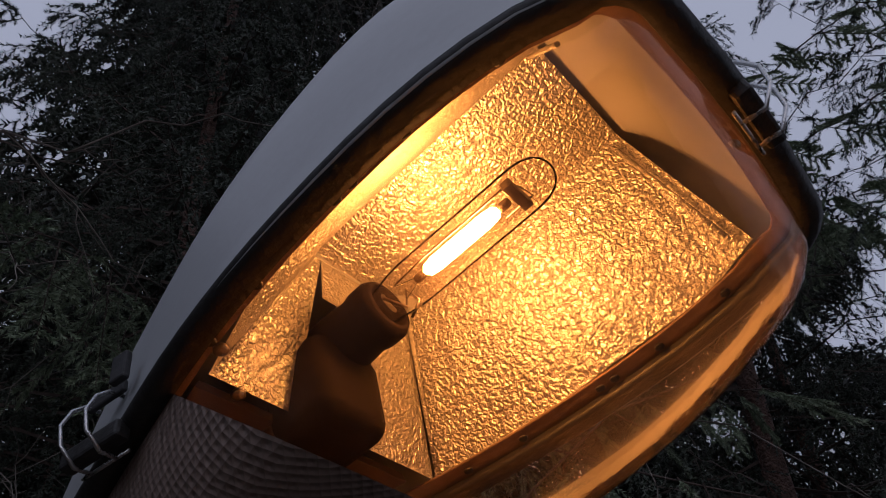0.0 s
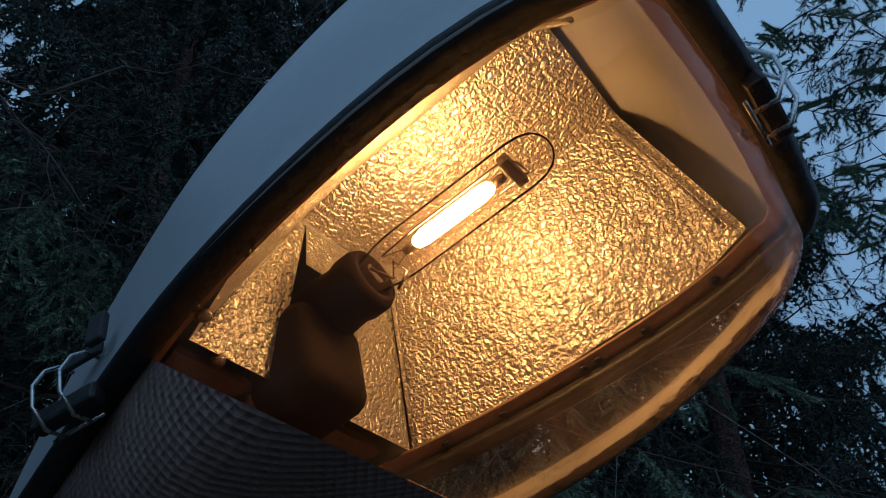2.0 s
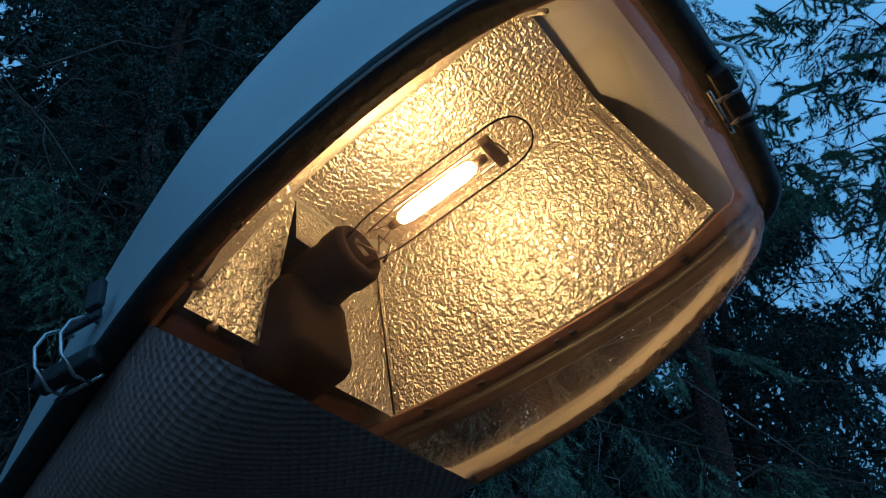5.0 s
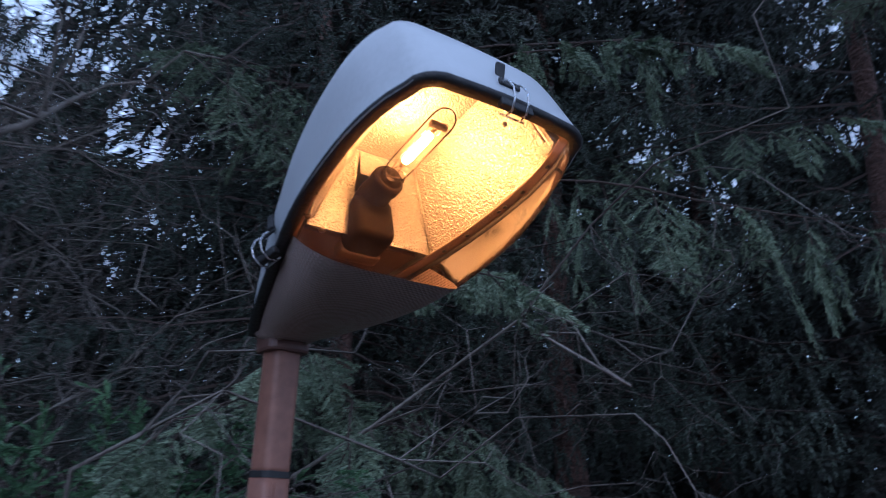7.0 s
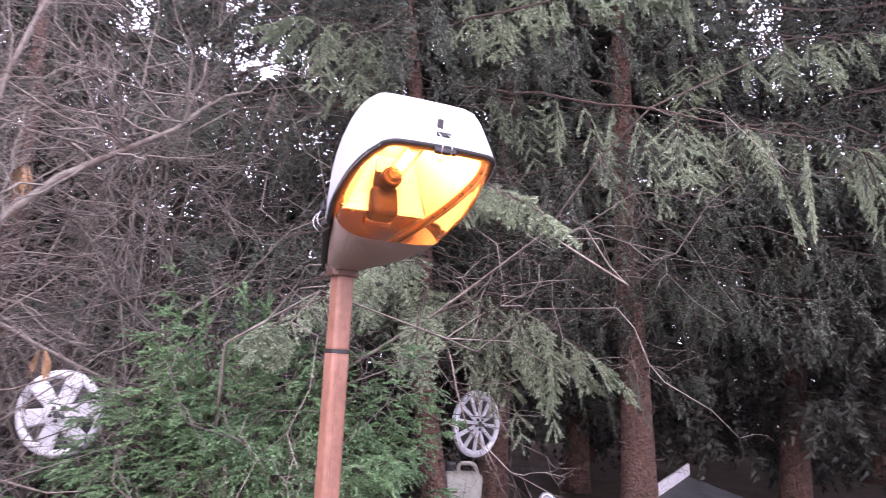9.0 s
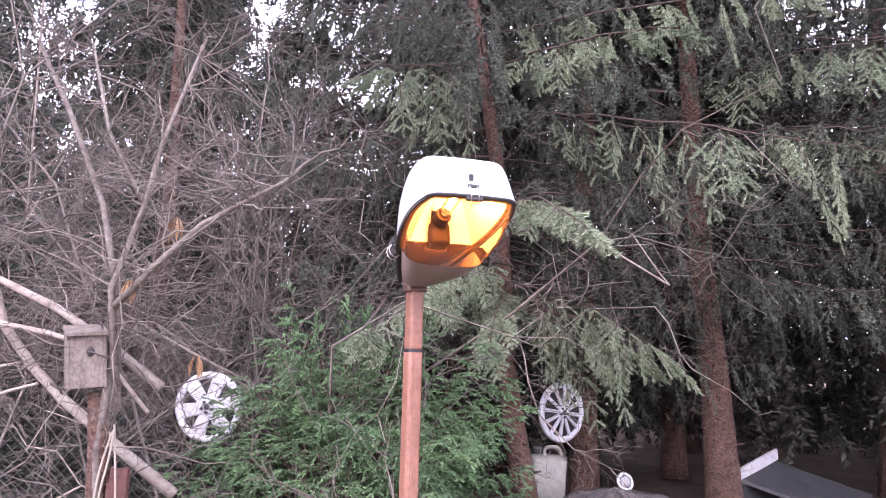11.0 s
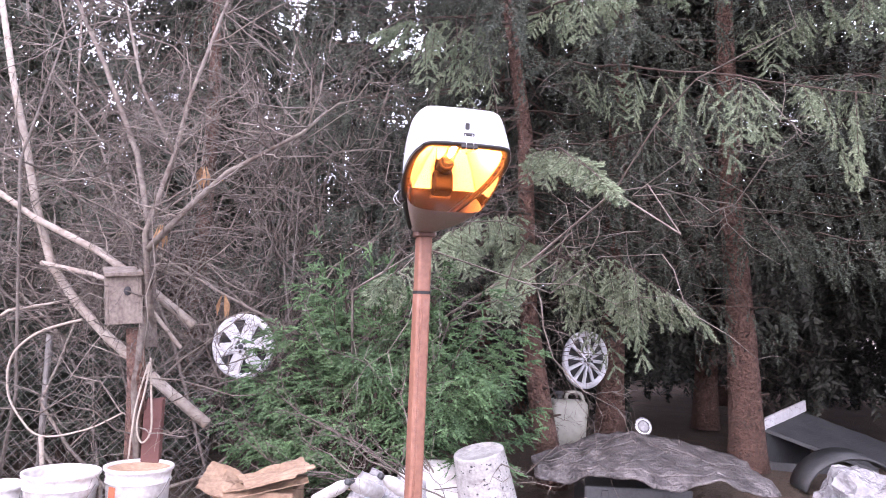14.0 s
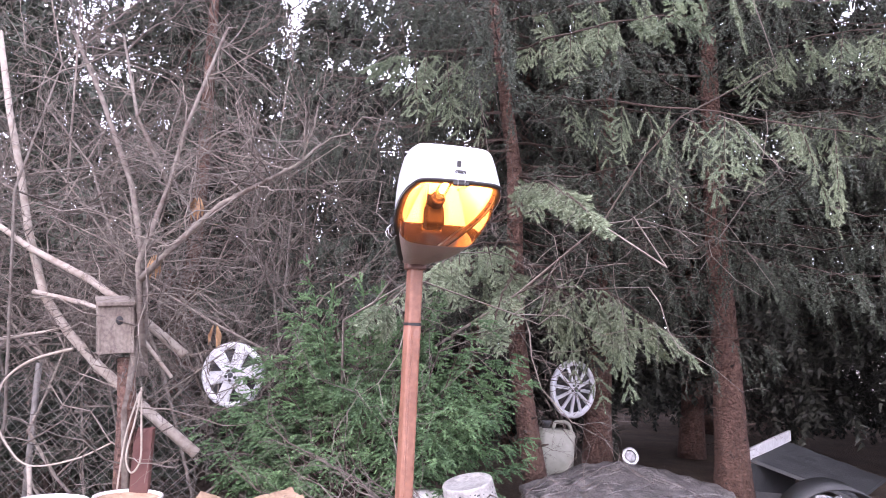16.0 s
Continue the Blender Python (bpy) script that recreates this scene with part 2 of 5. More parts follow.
def box(lo, hi, bev=0.0, bm=None):
    bm = bm or bmesh.new()
    c = [(a + b) / 2 for a, b in zip(lo, hi)]
    s = [b - a for a, b in zip(lo, hi)]
    bmesh.ops.create_cube(bm, size=1, matrix=Matrix.LocRotScale(c, None, s))
    return bevel(bm, bev)


def loft(rings, closed=True, caps=(True, True), bm=None):
    """A skin through rings of equal count."""
    bm = bm or bmesh.new()
    rows = [[bm.verts.new(p) for p in r] for r in rings]
    n = len(rows[0])
    for a, b in zip(rows, rows[1:]):
        for i in range(n if closed else n - 1):
            j = (i + 1) % n
            bm.faces.new((a[i], a[j], b[j], b[i]))
    if caps[0]:
        bm.faces.new(rows[0][::-1])
    if caps[1]:
        bm.faces.new(rows[-1])
    return bm


def lathe(profile, n=32, axis="Z", caps=(True, True), bm=None):
    rings = []
    for r, h in profile:
        ring = []
        for i in range(n):
            a = 2 * math.pi * i / n
            c, s = r * math.cos(a), r * math.sin(a)
            ring.append({"Z": (c, s, h), "Y": (s, h, c), "X": (h, c, s)}[axis])
        rings.append(ring)
    return loft(rings, True, caps, bm)


def rod(points, radius, n=8, bm=None, r_end=None):
    """A round rod along a polyline."""
    pts = [Vector(p) for p in points]
    rings, side = [], None
    for i, p in enumerate(pts):
        d = (pts[min(i + 1, len(pts) - 1)] - pts[max(i - 1, 0)]).normalized()
        if side is None:
            side = d.orthogonal().normalized()
        side = (side - d * side.dot(d)).normalized()
        up = d.cross(side)
        r = radius if r_end is None else radius + (r_end - radius) * i / (len(pts) - 1)
        rings.append([p + r * (math.cos(2 * math.pi * k / n) * side + math.sin(2 * math.pi * k / n) * up) for k in range(n)])
    return loft(rings, True, (True, True), bm)


def lerp_table(table, y):
    """A smooth curve through a table of places and values."""
    if y <= table[0][0]:
        return table[0][1]
    for i, ((a, va), (b, vb)) in enumerate(zip(table, table[1:])):
        if y <= b:
            p, q = table[max(i - 1, 0)], table[min(i + 2, len(table) - 1)]
            ma, mb = (vb - p[1]) / (b - p[0]) * (b - a), (q[1] - va) / (q[0] - a) * (b - a)
            k = (y - a) / (b - a)
            return (2 * k**3 - 3 * k * k + 1) * va + (k**3 - 2 * k * k + k) * ma + (3 * k * k - 2 * k**3) * vb + (k**3 - k * k) * mb
    return table[-1][1]


class Heap:
    """Many triangles gathered for one mesh."""

    def __init__(self):
        self.v, self.f, self.m, self.n = [], [], [], 0

    def add(self, v, f, m=0):
        self.v.append(np.asarray(v, dtype=np.float32))
        self.f.append(np.asarray(f, dtype=np.int32) + self.n)
        self.m.append(np.full(len(f), m, dtype=np.int32))
        self.n += len(v)

    def tubes(self, p, r0, r1, sides=3, m=0):
        """p: (N, M, 3) polylines; tapered tubes round them."""
        p = np.asarray(p, dtype=np.float64)
        n, k, _ = p.shape
        d = np.gradient(p, axis=1)
        d /= np.linalg.norm(d, axis=2, keepdims=True) + 1e-9
        ref = np.where(np.abs(d[:, :, 2:3]) > 0.9, np.array([1.0, 0, 0]), np.array([0, 0, 1.0]))
        u = np.cross(d, ref)
        u /= np.linalg.norm(u, axis=2, keepdims=True) + 1e-9
        w = np.cross(d, u)
        s = np.linspace(0, 1, k)[None, :, None, None]
        r = np.reshape(np.broadcast_to(r0, n), (n, 1, 1, 1)) * (1 - s) + np.reshape(np.broadcast_to(r1, n), (n, 1, 1, 1)) * s
        a = np.arange(sides) * 2 * np.pi / sides
        ring = np.cos(a)[None, None, :, None] * u[:, :, None, :] + np.sin(a)[None, None, :, None] * w[:, :, None, :]
        v = (p[:, :, None, :] + r * ring).reshape(-1, 3)
        i = np.arange(n)[:, None, None] * k * sides + np.arange(k - 1)[None, :, None] * sides + np.arange(sides)[None, None, :]
        j = i - np.arange(sides)[None, None, :] + (np.arange(sides)[None, None, :] + 1) % sides
        f = np.concatenate([np.stack([i, j, j + sides], -1).reshape(-1, 3), np.stack([i, j + sides, i + sides], -1).reshape(-1, 3)])
        self.add(v, f, m)

    def needles(self, base, way, length, count, nl, nw, rng, m=0, spread=0.75, lift=0.15, drop=0.12):
        """Brushes of needles: one thin triangle a needle."""
        n = len(base)
        s = (np.arange(count)[None, :] + rng.random((n, count))) / count
        way = way / (np.linalg.norm(way, axis=1, keepdims=True) + 1e-9)
        ref = np.where(np.abs(way[:, 2:3]) > 0.9, np.array([[1.0, 0, 0]]), np.array([[0, 0, 1.0]]))
        u = np.cross(way, ref)
        u /= np.linalg.norm(u, axis=1, keepdims=True) + 1e-9
        w = np.cross(way, u)
        p = base[:, None, :] + way[:, None, :] * (length[:, None] * s)[:, :, None]
        p[:, :, 2] -= drop * length[:, None] * s * s
        a = rng.random((n, count)) * 2 * np.pi
        nd = way[:, None, :] * 0.8 + spread * (np.cos(a)[:, :, None] * u[:, None, :] + np.sin(a)[:, :, None] * w[:, None, :])
        nd[:, :, 2] += lift
        nd /= np.linalg.norm(nd, axis=2, keepdims=True)
        side = np.cross(nd, rng.normal(size=(n, count, 3)))
        side *= (nw / 2) / (np.linalg.norm(side, axis=2, keepdims=True) + 1e-9)
        ln = nl * (0.7 + 0.6 * rng.random((n, count, 1)))
        v = np.stack([p - side, p + side, p + nd * ln], axis=2).reshape(-1, 3)
        self.add(v, np.arange(len(v)).reshape(-1, 3), m)

    def mesh(self, name, smooth=False):
        v, f, mi = np.concatenate(self.v), np.concatenate(self.f), np.concatenate(self.m)
        me = bpy.data.meshes.new(name)
        me.vertices.add(len(v))
        me.vertices.foreach_set("co", v.ravel())
        me.loops.add(f.size)
        me.loops.foreach_set("vertex_index", f.ravel())
        me.polygons.add(len(f))
        me.polygons.foreach_set("loop_start", np.arange(0, f.size, 3, dtype=np.int32))
        me.polygons.foreach_set("material_index", mi)
        me.polygons.foreach_set("use_smooth", np.full(len(f), smooth))
        me.update(calc_edges=True)
        return me


def boughs(heap, base, vec, sag, secs, fingers, sec_len, hang, count, flen, nl, nw, rng, stem=0.008, wood=0, leaf=1, first=0.15, stems=True, spread=0.75, lift=0.15, fan=1.0):
    """Conifer boughs: an arched axis, side twigs that hang, and finger-like needle brushes along them."""
    base, vec = np.asarray(base, float), np.asarray(vec, float)
    n = len(base)
    sag = np.broadcast_to(sag, n)
    blen = np.linalg.norm(vec, axis=1)

    def axis(s):
        q = base[:, None, :] + vec[:, None, :] * s[:, :, None]
        q[:, :, 2] += (sag * blen)[:, None] * 4 * s * (1 - s)
        return q

    knots = axis(np.broadcast_to(np.linspace(0, 1, 9), (n, 9)))
    knots[:, 1:] += rng.normal(scale=0.012, size=(n, 8, 3)) * blen[:, None, None]
    heap.tubes(knots, stem * (0.5 + 0.5 * blen), stem * 0.15, 5 if n < 20 else 3, wood)
    s = first + (1 - first) * (np.arange(secs)[None, :] + rng.random((n, secs))) / secs
    p = axis(s)
    flat = vec.copy()
    flat[:, 2] *= 0.4
    flat /= np.linalg.norm(flat, axis=1, keepdims=True) + 1e-9
    right = np.cross(flat, [0, 0, 1.0])
    sign = np.where(np.arange(secs) % 2 == 0, 1.0, -1.0)[None, :, None]
    sd = flat[:, None, :] * (0.55 + 0.3 * rng.random((n, secs, 1))) + right[:, None, :] * sign * fan * (0.45 + 0.6 * rng.random((n, secs, 1)))
    sd[:, :, 2] += rng.normal(scale=0.15, size=(n, secs))
    sl = sec_len * (0.55 + 0.7 * rng.random((n, secs))) * (1.0 - 0.55 * s)
    p, sd, sl = p.reshape(-1, 3), sd.reshape(-1, 3), sl.reshape(-1)
    hg = hang * (0.6 + 0.8 * rng.random(len(sl)))

    def twig(q):
        x = p[:, None, :] + sd[:, None, :] * (sl[:, None] * (q - 0.3 * q * q))[:, :, None]
        x[:, :, 2] -= (sl * hg)[:, None] * q ** 1.6
        return x

    if stems:
        heap.tubes(twig(np.broadcast_to(np.linspace(0, 1, 4), (len(sl), 4))), stem * 0.28, stem * 0.1, 3, wood)
    q = 0.1 + 0.9 * (np.arange(fingers)[None, :] + 0.6 * rng.random((len(sl), fingers))) / fingers
    b = twig(q)
    tang = twig(np.minimum(q + 0.05, 1.05)) - b
    tang /= np.linalg.norm(tang, axis=2, keepdims=True) + 1e-9
    across = np.cross(tang, [0, 0, 1.0]) + rng.normal(scale=0.25, size=b.shape)
    fs = np.where(np.arange(fingers) % 2 == 0, 1.0, -1.0)[None, :, None]
    fd = tang * 0.8 + across * fs * 0.7
    fd[:, :, 2] -= 0.35 * hang * rng.random(fd.shape[:2])
    fd[:, -1] = tang[:, -1]
    ln = flen * (0.6 + 0.7 * rng.random(len(sl) * fingers))
    heap.needles(b.reshape(-1, 3), fd.reshape(-1, 3), ln, count, nl, nw, rng, leaf, spread, lift)


def bare(heap, start, way, length, radius, rng, levels=3, kids=5, wiggle=0.12, droop=0.0, m=0, sides=4, ratio=0.5):
    """Bare twigs that fork, level by level."""
    start, way = np.asarray(start, float), np.asarray(way, float)
    length, radius = np.broadcast_to(length, len(start)).astype(float), np.broadcast_to(radius, len(start)).astype(float)
    for level in range(levels):
        n = len(start)
        way = way / (np.linalg.norm(way, axis=1, keepdims=True) + 1e-9)
        q = np.linspace(0, 1, 6)
        p = start[:, None, :] + way[:, None, :] * (length[:, None] * q[None, :])[:, :, None]
        p[:, 1:] += np.cumsum(rng.normal(scale=wiggle / 3, size=(n, 5, 3)), axis=1) * length[:, None, None]
        p[:, :, 2] -= droop * length[:, None] * q[None, :] ** 2
        heap.tubes(p, radius, radius * 0.45, max(3, sides - level), m)
        if level == levels - 1:
            break
        pick = 1 + np.floor(rng.random((n, kids)) * 4.99).astype(int)
        start2 = np.take_along_axis(p, pick[:, :, None], axis=1).reshape(-1, 3)
        way2 = (way[:, None, :] * 0.7 + rng.normal(scale=0.55, size=(n, kids, 3))).reshape(-1, 3)
        length = (length[:, None] * ratio * (0.5 + 0.8 * rng.random((n, kids)))).reshape(-1)
        radius = np.repeat(radius * 0.5, kids)
        start, way = start2, way2


# ---------- ground ----------
def ground_z(x, y):
    k = min(1.0, max(0.0, (y + 1.9) / 1.6))
    return 0.40 * k * k * (3 - 2 * k) + 0.05 * noise.noise((x * 0.9, y * 0.9, 0.0)) + 0.018 * noise.noise((x * 5, y * 5, 3.0))


bm = bmesh.new()
xs = [-400, -120, -40, -15] + [-8 + 0.25 * i for i in range(65)] + [15, 40, 120, 400]
rows_g = [[bm.verts.new((x, y, ground_z(x, y))) for x in xs] for y in xs]
for a, b in zip(rows_g, rows_g[1:]):
    for i in range(len(xs) - 1):
        bm.faces.new((a[i], a[i + 1], b[i + 1], b[i]))
tagged(part("ground", bm, M_GROUND), "dark brown forest soil with needle litter", "ground", kind="structure")

# ---------- street lamp ----------
RIM = [(-0.05, 0.060), (0.03, 0.085), (0.10, 0.104), (0.194, 0.128), (0.29, 0.151), (0.38, 0.170), (0.47, 0.182), (0.56, 0.187), (0.62, 0.186), (0.67, 0.180), (0.705, 0.172), (0.73, 0.162)]
HEAD = pose(0, 0, 1.966, 15.5, 0, 194.95)


def outline(inset=0.0):
    """The lantern's rim, closed, from the rear round the nose."""
    half = []
    for i in range(26):
        y = -0.05 + 0.78 * i / 25
        half.append((lerp_table(RIM, y), y))
    # rounded nose corners and a slightly bowed front
    for a in (22, 42, 60, 76):
        half.append((0.107 + 0.055 * math.cos(radians(a)), 0.73 + 0.042 * math.sin(radians(a))))
    for x in (0.085, 0.055, 0.025):
        half.append((x, 0.772 + 0.004 * (1 - (x / 0.1) ** 2)))
    ring = half + [(0.0, 0.7762)] + [(-x, y) for x, y in half[::-1]]
    if inset:
        out = []
        for i, (x, y) in enumerate(ring):
            (xa, ya), (xb, yb) = ring[i - 1], ring[(i + 1) % len(ring)]
            tx, ty = xb - xa, yb - ya
            ln = math.hypot(tx, ty)
            out.append((x - ty / ln * inset, y + tx / ln * inset))
        ring = out
    return ring


CANOPY_H = [(-0.06, 0.034), (0.05, 0.082), (0.2, 0.128), (0.36, 0.166), (0.5, 0.183), (0.62, 0.190), (0.70, 0.188), (0.78, 0.18)]
BOWL_D = [(-0.06, 0.030), (0.03, 0.044), (0.15, 0.074), (0.3, 0.106), (0.42, 0.116), (0.56, 0.110), (0.68, 0.094), (0.77, 0.080)]
SECTION = [(1.012, 0.0, -0.06), (1.0, 0.0, 0.0), (0.992, 0.10, 0.14), (0.978, 0.24, 0.34), (0.958, 0.40, 0.56), (0.932, 0.58, 0.76), (0.898, 0.76, 0.89), (0.855, 0.90, 0.955), (0.79, 1.03, 0.99), (0.68, 1.2, 1.01)]

lamp = thing("street_lamp", "old street lantern on a brown painted pole, its sodium bulb lit", "street lamp")


def canopy_mesh():
    ring, rings = outline(), []
    for xf, g, v in SECTION:
        r = []
        for x, y in ring:
            yy = y - g * (max(0.0, (y - 0.45) / 0.32) ** 2 * 0.082) + g * max(0.0, (0.2 - y) / 0.25) * 0.03
            r.append((x * xf, yy, v * lerp_table(CANOPY_H, yy)))
        rings.append(r)
    for k in (0.75, 0.5, 0.25, 0.05):
        rings.append([(x * k, 0.36 + (y - 0.36) * k, lerp_table(CANOPY_H, 0.36 + (y - 0.36) * k) * (1.01 + 0.03 * (1 - k))) for x, y, z in rings[len(SECTION) - 1]])
    return loft(rings, True, (False, True))


canopy = part("canopy", canopy_mesh(), M_CANOPY, lamp, "weathered grey-white canopy", at=HEAD)
sol = canopy.modifiers.new("thickness", "SOLIDIFY")
sol.thickness, sol.offset = 0.004, -1

# rolled black seal along the rim
ro, ri = outline(-0.003), outline(0.019)
seal = [[(x, y, -0.004) for x, y in ro], [(x, y, -0.010) for x, y in ro], [(x, y, -0.014) for x, y in outline(0.003)], [(x, y, -0.013) for x, y in ri], [(x, y, -0.003) for x, y in ri], [(x, y, -0.004) for x, y in ro]]
part("seal", loft(seal, True, (False, False)), M_GASKET, lamp, "black rubber rim seal", at=HEAD)
# flange plate inside the rim, with its row of small holes
fo, fi = outline(0.008), outline(0.031)
part("flange", loft([[(x, y, 0.001) for x, y in fo], [(x, y, 0.004) for x, y in fi], [(x, y, 0.007) for x, y in fi], [(x, y, 0.008) for x, y in fo]], True, (False, False)), M_FLANGE, lamp, at=HEAD)
for y in (0.386, 0.448, 0.535, 0.551, 0.60, 0.673):
    for s in (1, -1):
        x = s * (lerp_table(RIM, y) - 0.024)
        part("hole", lathe([(0.0045, 0.0), (0.0045, -0.0015), (0.003, -0.002)], 12), M_GASKET, lamp, at=HEAD @ pose(x, y, 0.0005))


def bowl_rings():
    ring = outline(0.018)
    rings = []
    for s, d in [(1.0, -0.05), (0.995, 0.12), (0.982, 0.28), (0.955, 0.45), (0.91, 0.62), (0.84, 0.77), (0.73, 0.885), (0.58, 0.955), (0.40, 0.99), (0.2, 1.005), (0.02, 1.01)]:
        r = []
        for x, y in ring:
            yy = 0.37 + (y - 0.37) * (s if y > 0.37 else 0.35 + 0.65 * s)
            r.append((x * s, yy, -0.012 - d * lerp_table(BOWL_D, yy)))
        rings.append(r)
    return rings


for name, clear, material, label in (("bowl", True, M_BOWL, "yellowed clear plastic bowl, scratched and dusty"), ("prismatic_cover", False, M_PRISM, "brown prismatic rear of the bowl")):
    bm = loft(bowl_rings(), True, (False, True))
    bmesh.ops.bisect_plane(bm, geom=bm.verts[:] + bm.edges[:] + bm.faces[:], plane_co=(0, 0.345, -0.02), plane_no=(0, 0.72, 0.69), clear_inner=clear, clear_outer=not clear)
    part(name, bm, material, lamp, label, at=HEAD)

# gear tray above the prismatic part
part("gear_tray", loft([[(x * 0.93, y, 0.012) for x, y in outline(0.03) if y < 0.36], [(x * 0.9, y, 0.02) for x, y in outline(0.03) if y < 0.36]], True, (True, True)), M_TRAY, lamp, smooth=False, at=HEAD)
part("tray_screw", lathe([(0.006, 0.0), (0.006, -0.003), (0.003, -0.005)], 12), M_NICKEL, lamp, at=HEAD @ pose(0.137, 0.385, 0.0))
part("tray_screw", lathe([(0.006, 0.0), (0.006, -0.003), (0.003, -0.005)], 12), M_NICKEL, lamp, at=HEAD @ pose(0.09, 0.345, 0.009))


# reflector: two walls, ceiling, rear wall with a notch, lips and seams
def strip(pa, pb, n=10, bm=None):
    bm = bm or bmesh.new()
    ra = [bm.verts.new(Vector(pa[0]).lerp(Vector(pa[-1]), i / n) if len(pa) == 2 else pa[i]) for i in range(n + 1)]
    rb = [bm.verts.new(Vector(pb[0]).lerp(Vector(pb[-1]), i / n) if len(pb) == 2 else pb[i]) for i in range(n + 1)]
    for i in range(n):
        bm.faces.new((ra[i], ra[i + 1], rb[i + 1], rb[i]))
    return bm


def wall_low(sgn):
    pts = []
    for i in range(11):
        y = 0.350 + 0.368 * i / 10
        pts.append((sgn * min(lerp_table(RIM, y) - 0.022, 0.156 - 1.9 * max(0, y - 0.64) ** 1.7, 9 if sgn < 0 else 0.122 + 0.3 * (y - 0.35)), y, 0.009))
    return pts


def wall_high(sgn):
    return [(0.042 if sgn > 0 else -0.090, 0.397 + 0.289 * i / 10, 0.174) for i in range(11)]


refl = part("reflector", strip(wall_high(-1), wall_high(1)), M_REFL, lamp, "hammered aluminium reflector", smooth=False, at=HEAD)
for s in (1, -1):
    part("side_wall", strip(wall_low(s), wall_high(s)), M_REFL, refl, smooth=False)
    # rolled seam at the rear and the pressed lip at the front of each wall
    a, b = Vector(wall_low(s)[0]), Vector(wall_high(s)[0])
    part("seam", rod([a.lerp(b, k) + Vector((-s * 0.002, 0.004, 0)) for k in (0.08, 0.5, 0.98)], 0.0022, 8), M_REFL, refl)
    a, b = Vector(wall_low(s)[-1]), Vector(wall_high(s)[-1])
    part("lip", rod([a.lerp(b, k) + Vector((-s * 0.002, -0.012, 0)) for k in (0.06, 0.5, 0.94)], 0.0022, 8), M_REFL, refl)
back_l = [(0.138, 0.350, 0.009), (0.040, 0.350, 0.009), (0.036, 0.372, 0.078), (0.030, 0.397, 0.174), (0.066, 0.397, 0.174)]
for s in (1, -1):
    bm = bmesh.new()
    bm.faces.new([bm.verts.new((s * (0.122 if s > 0 and x > 0.13 else x), y, z)) for x, y, z in back_l[:4] + [(0.042 if s > 0 else 0.090, 0.397, 0.174)]])
    part("rear_wall", bm, M_REFL, refl, smooth=False)
bm = bmesh.new()
bm.faces.new([bm.verts.new(p) for p in ((-0.03, 0.392, 0.122), (0.03, 0.392, 0.122), (0.03, 0.397, 0.174), (-0.03, 0.397, 0.174))])
part("rear_wall", bm, M_REFL, refl, smooth=False)

# lampholder
holder = part("lampholder", lathe([(0.021, 0.372), (0.029, 0.376), (0.031, 0.405), (0.0285, 0.432), (0.031, 0.440), (0.031, 0.456), (0.027, 0.463), (0.0225, 0.464), (0.0225, 0.44)], 28, "Y"), M_CERAM, lamp, "brown ceramic lampholder", at=HEAD @ pose(0, -0.02, 0.086))
part("bracket", box((-0.039, 0.335, -0.012), (0.043, 0.412, 0.082), 0.016), M_CERAM, holder, at=pose(0, 0, -0.0))
holder.children[0].matrix_basis = pose(0, 0, -0.086 + 0.0)
part("foot", box((-0.04, 0.318, -0.014), (0.045, 0.350, 0.012), 0.006), M_TRAY, holder, at=pose(0, 0, -0.086))
part("contact_spring", rod([(0.01, 0.466, 0.086), (-0.012, 0.474, 0.082), (-0.006, 0.481, 0.094), (-0.018, 0.486, 0.086), (-0.022, 0.470, 0.078)], 0.0016, 6), M_NICKEL, holder, "bent nickel spring", at=pose(0, 0, -0.086))

# bulb
bulb = part("bulb", lathe([(0.0145, 0.425), (0.0170, 0.440), (0.0205, 0.458), (0.0220, 0.474), (0.0220, 0.604), (0.0208, 0.616), (0.0172, 0.626), (0.0112, 0.632), (0.005, 0.635), (0.0006, 0.6355)], 32, "Y", (False, True)), M_GLASS, lamp, "clear tubular sodium bulb", at=HEAD @ pose(0, 0, 0.088))
part("arc_tube", lathe([(0.0020, 0.489), (0.0060, 0.493), (0.0075, 0.503), (0.0075, 0.563), (0.0060, 0.573), (0.0020, 0.577)], 16, "Y"), M_ARC, bulb, "glowing arc tube")
part("electrode_cap", lathe([(0.0030, 0.478), (0.0042, 0.480), (0.0042, 0.489), (0.0022, 0.491)], 14, "Y"), M_NICKEL, bulb)
part("electrode_cap", lathe([(0.0022, 0.576), (0.0042, 0.578), (0.0042, 0.587), (0.0028, 0.589)], 14, "Y"), M_NICKEL, bulb)
part("frame_wire", rod([(0.011, 0.462, 0.0), (0.0125, 0.50, 0.002), (0.0125, 0.598, 0.002), (0.004, 0.604, 0.0), (-0.012, 0.606, 0.0), (-0.0125, 0.575, 0.0)], 0.0009, 6), M_NICKEL, bulb)
part("getter_strap", box((-0.0165, 0.592, -0.005), (0.0165, 0.602, 0.005), 0.001), M_NICKEL, bulb, "dark metal strap")
part("glass_stem", lathe([(0.011, 0.445), (0.008, 0.460), (0.004, 0.474), (0.0015, 0.480)], 14, "Y"), M_GLASS, bulb)


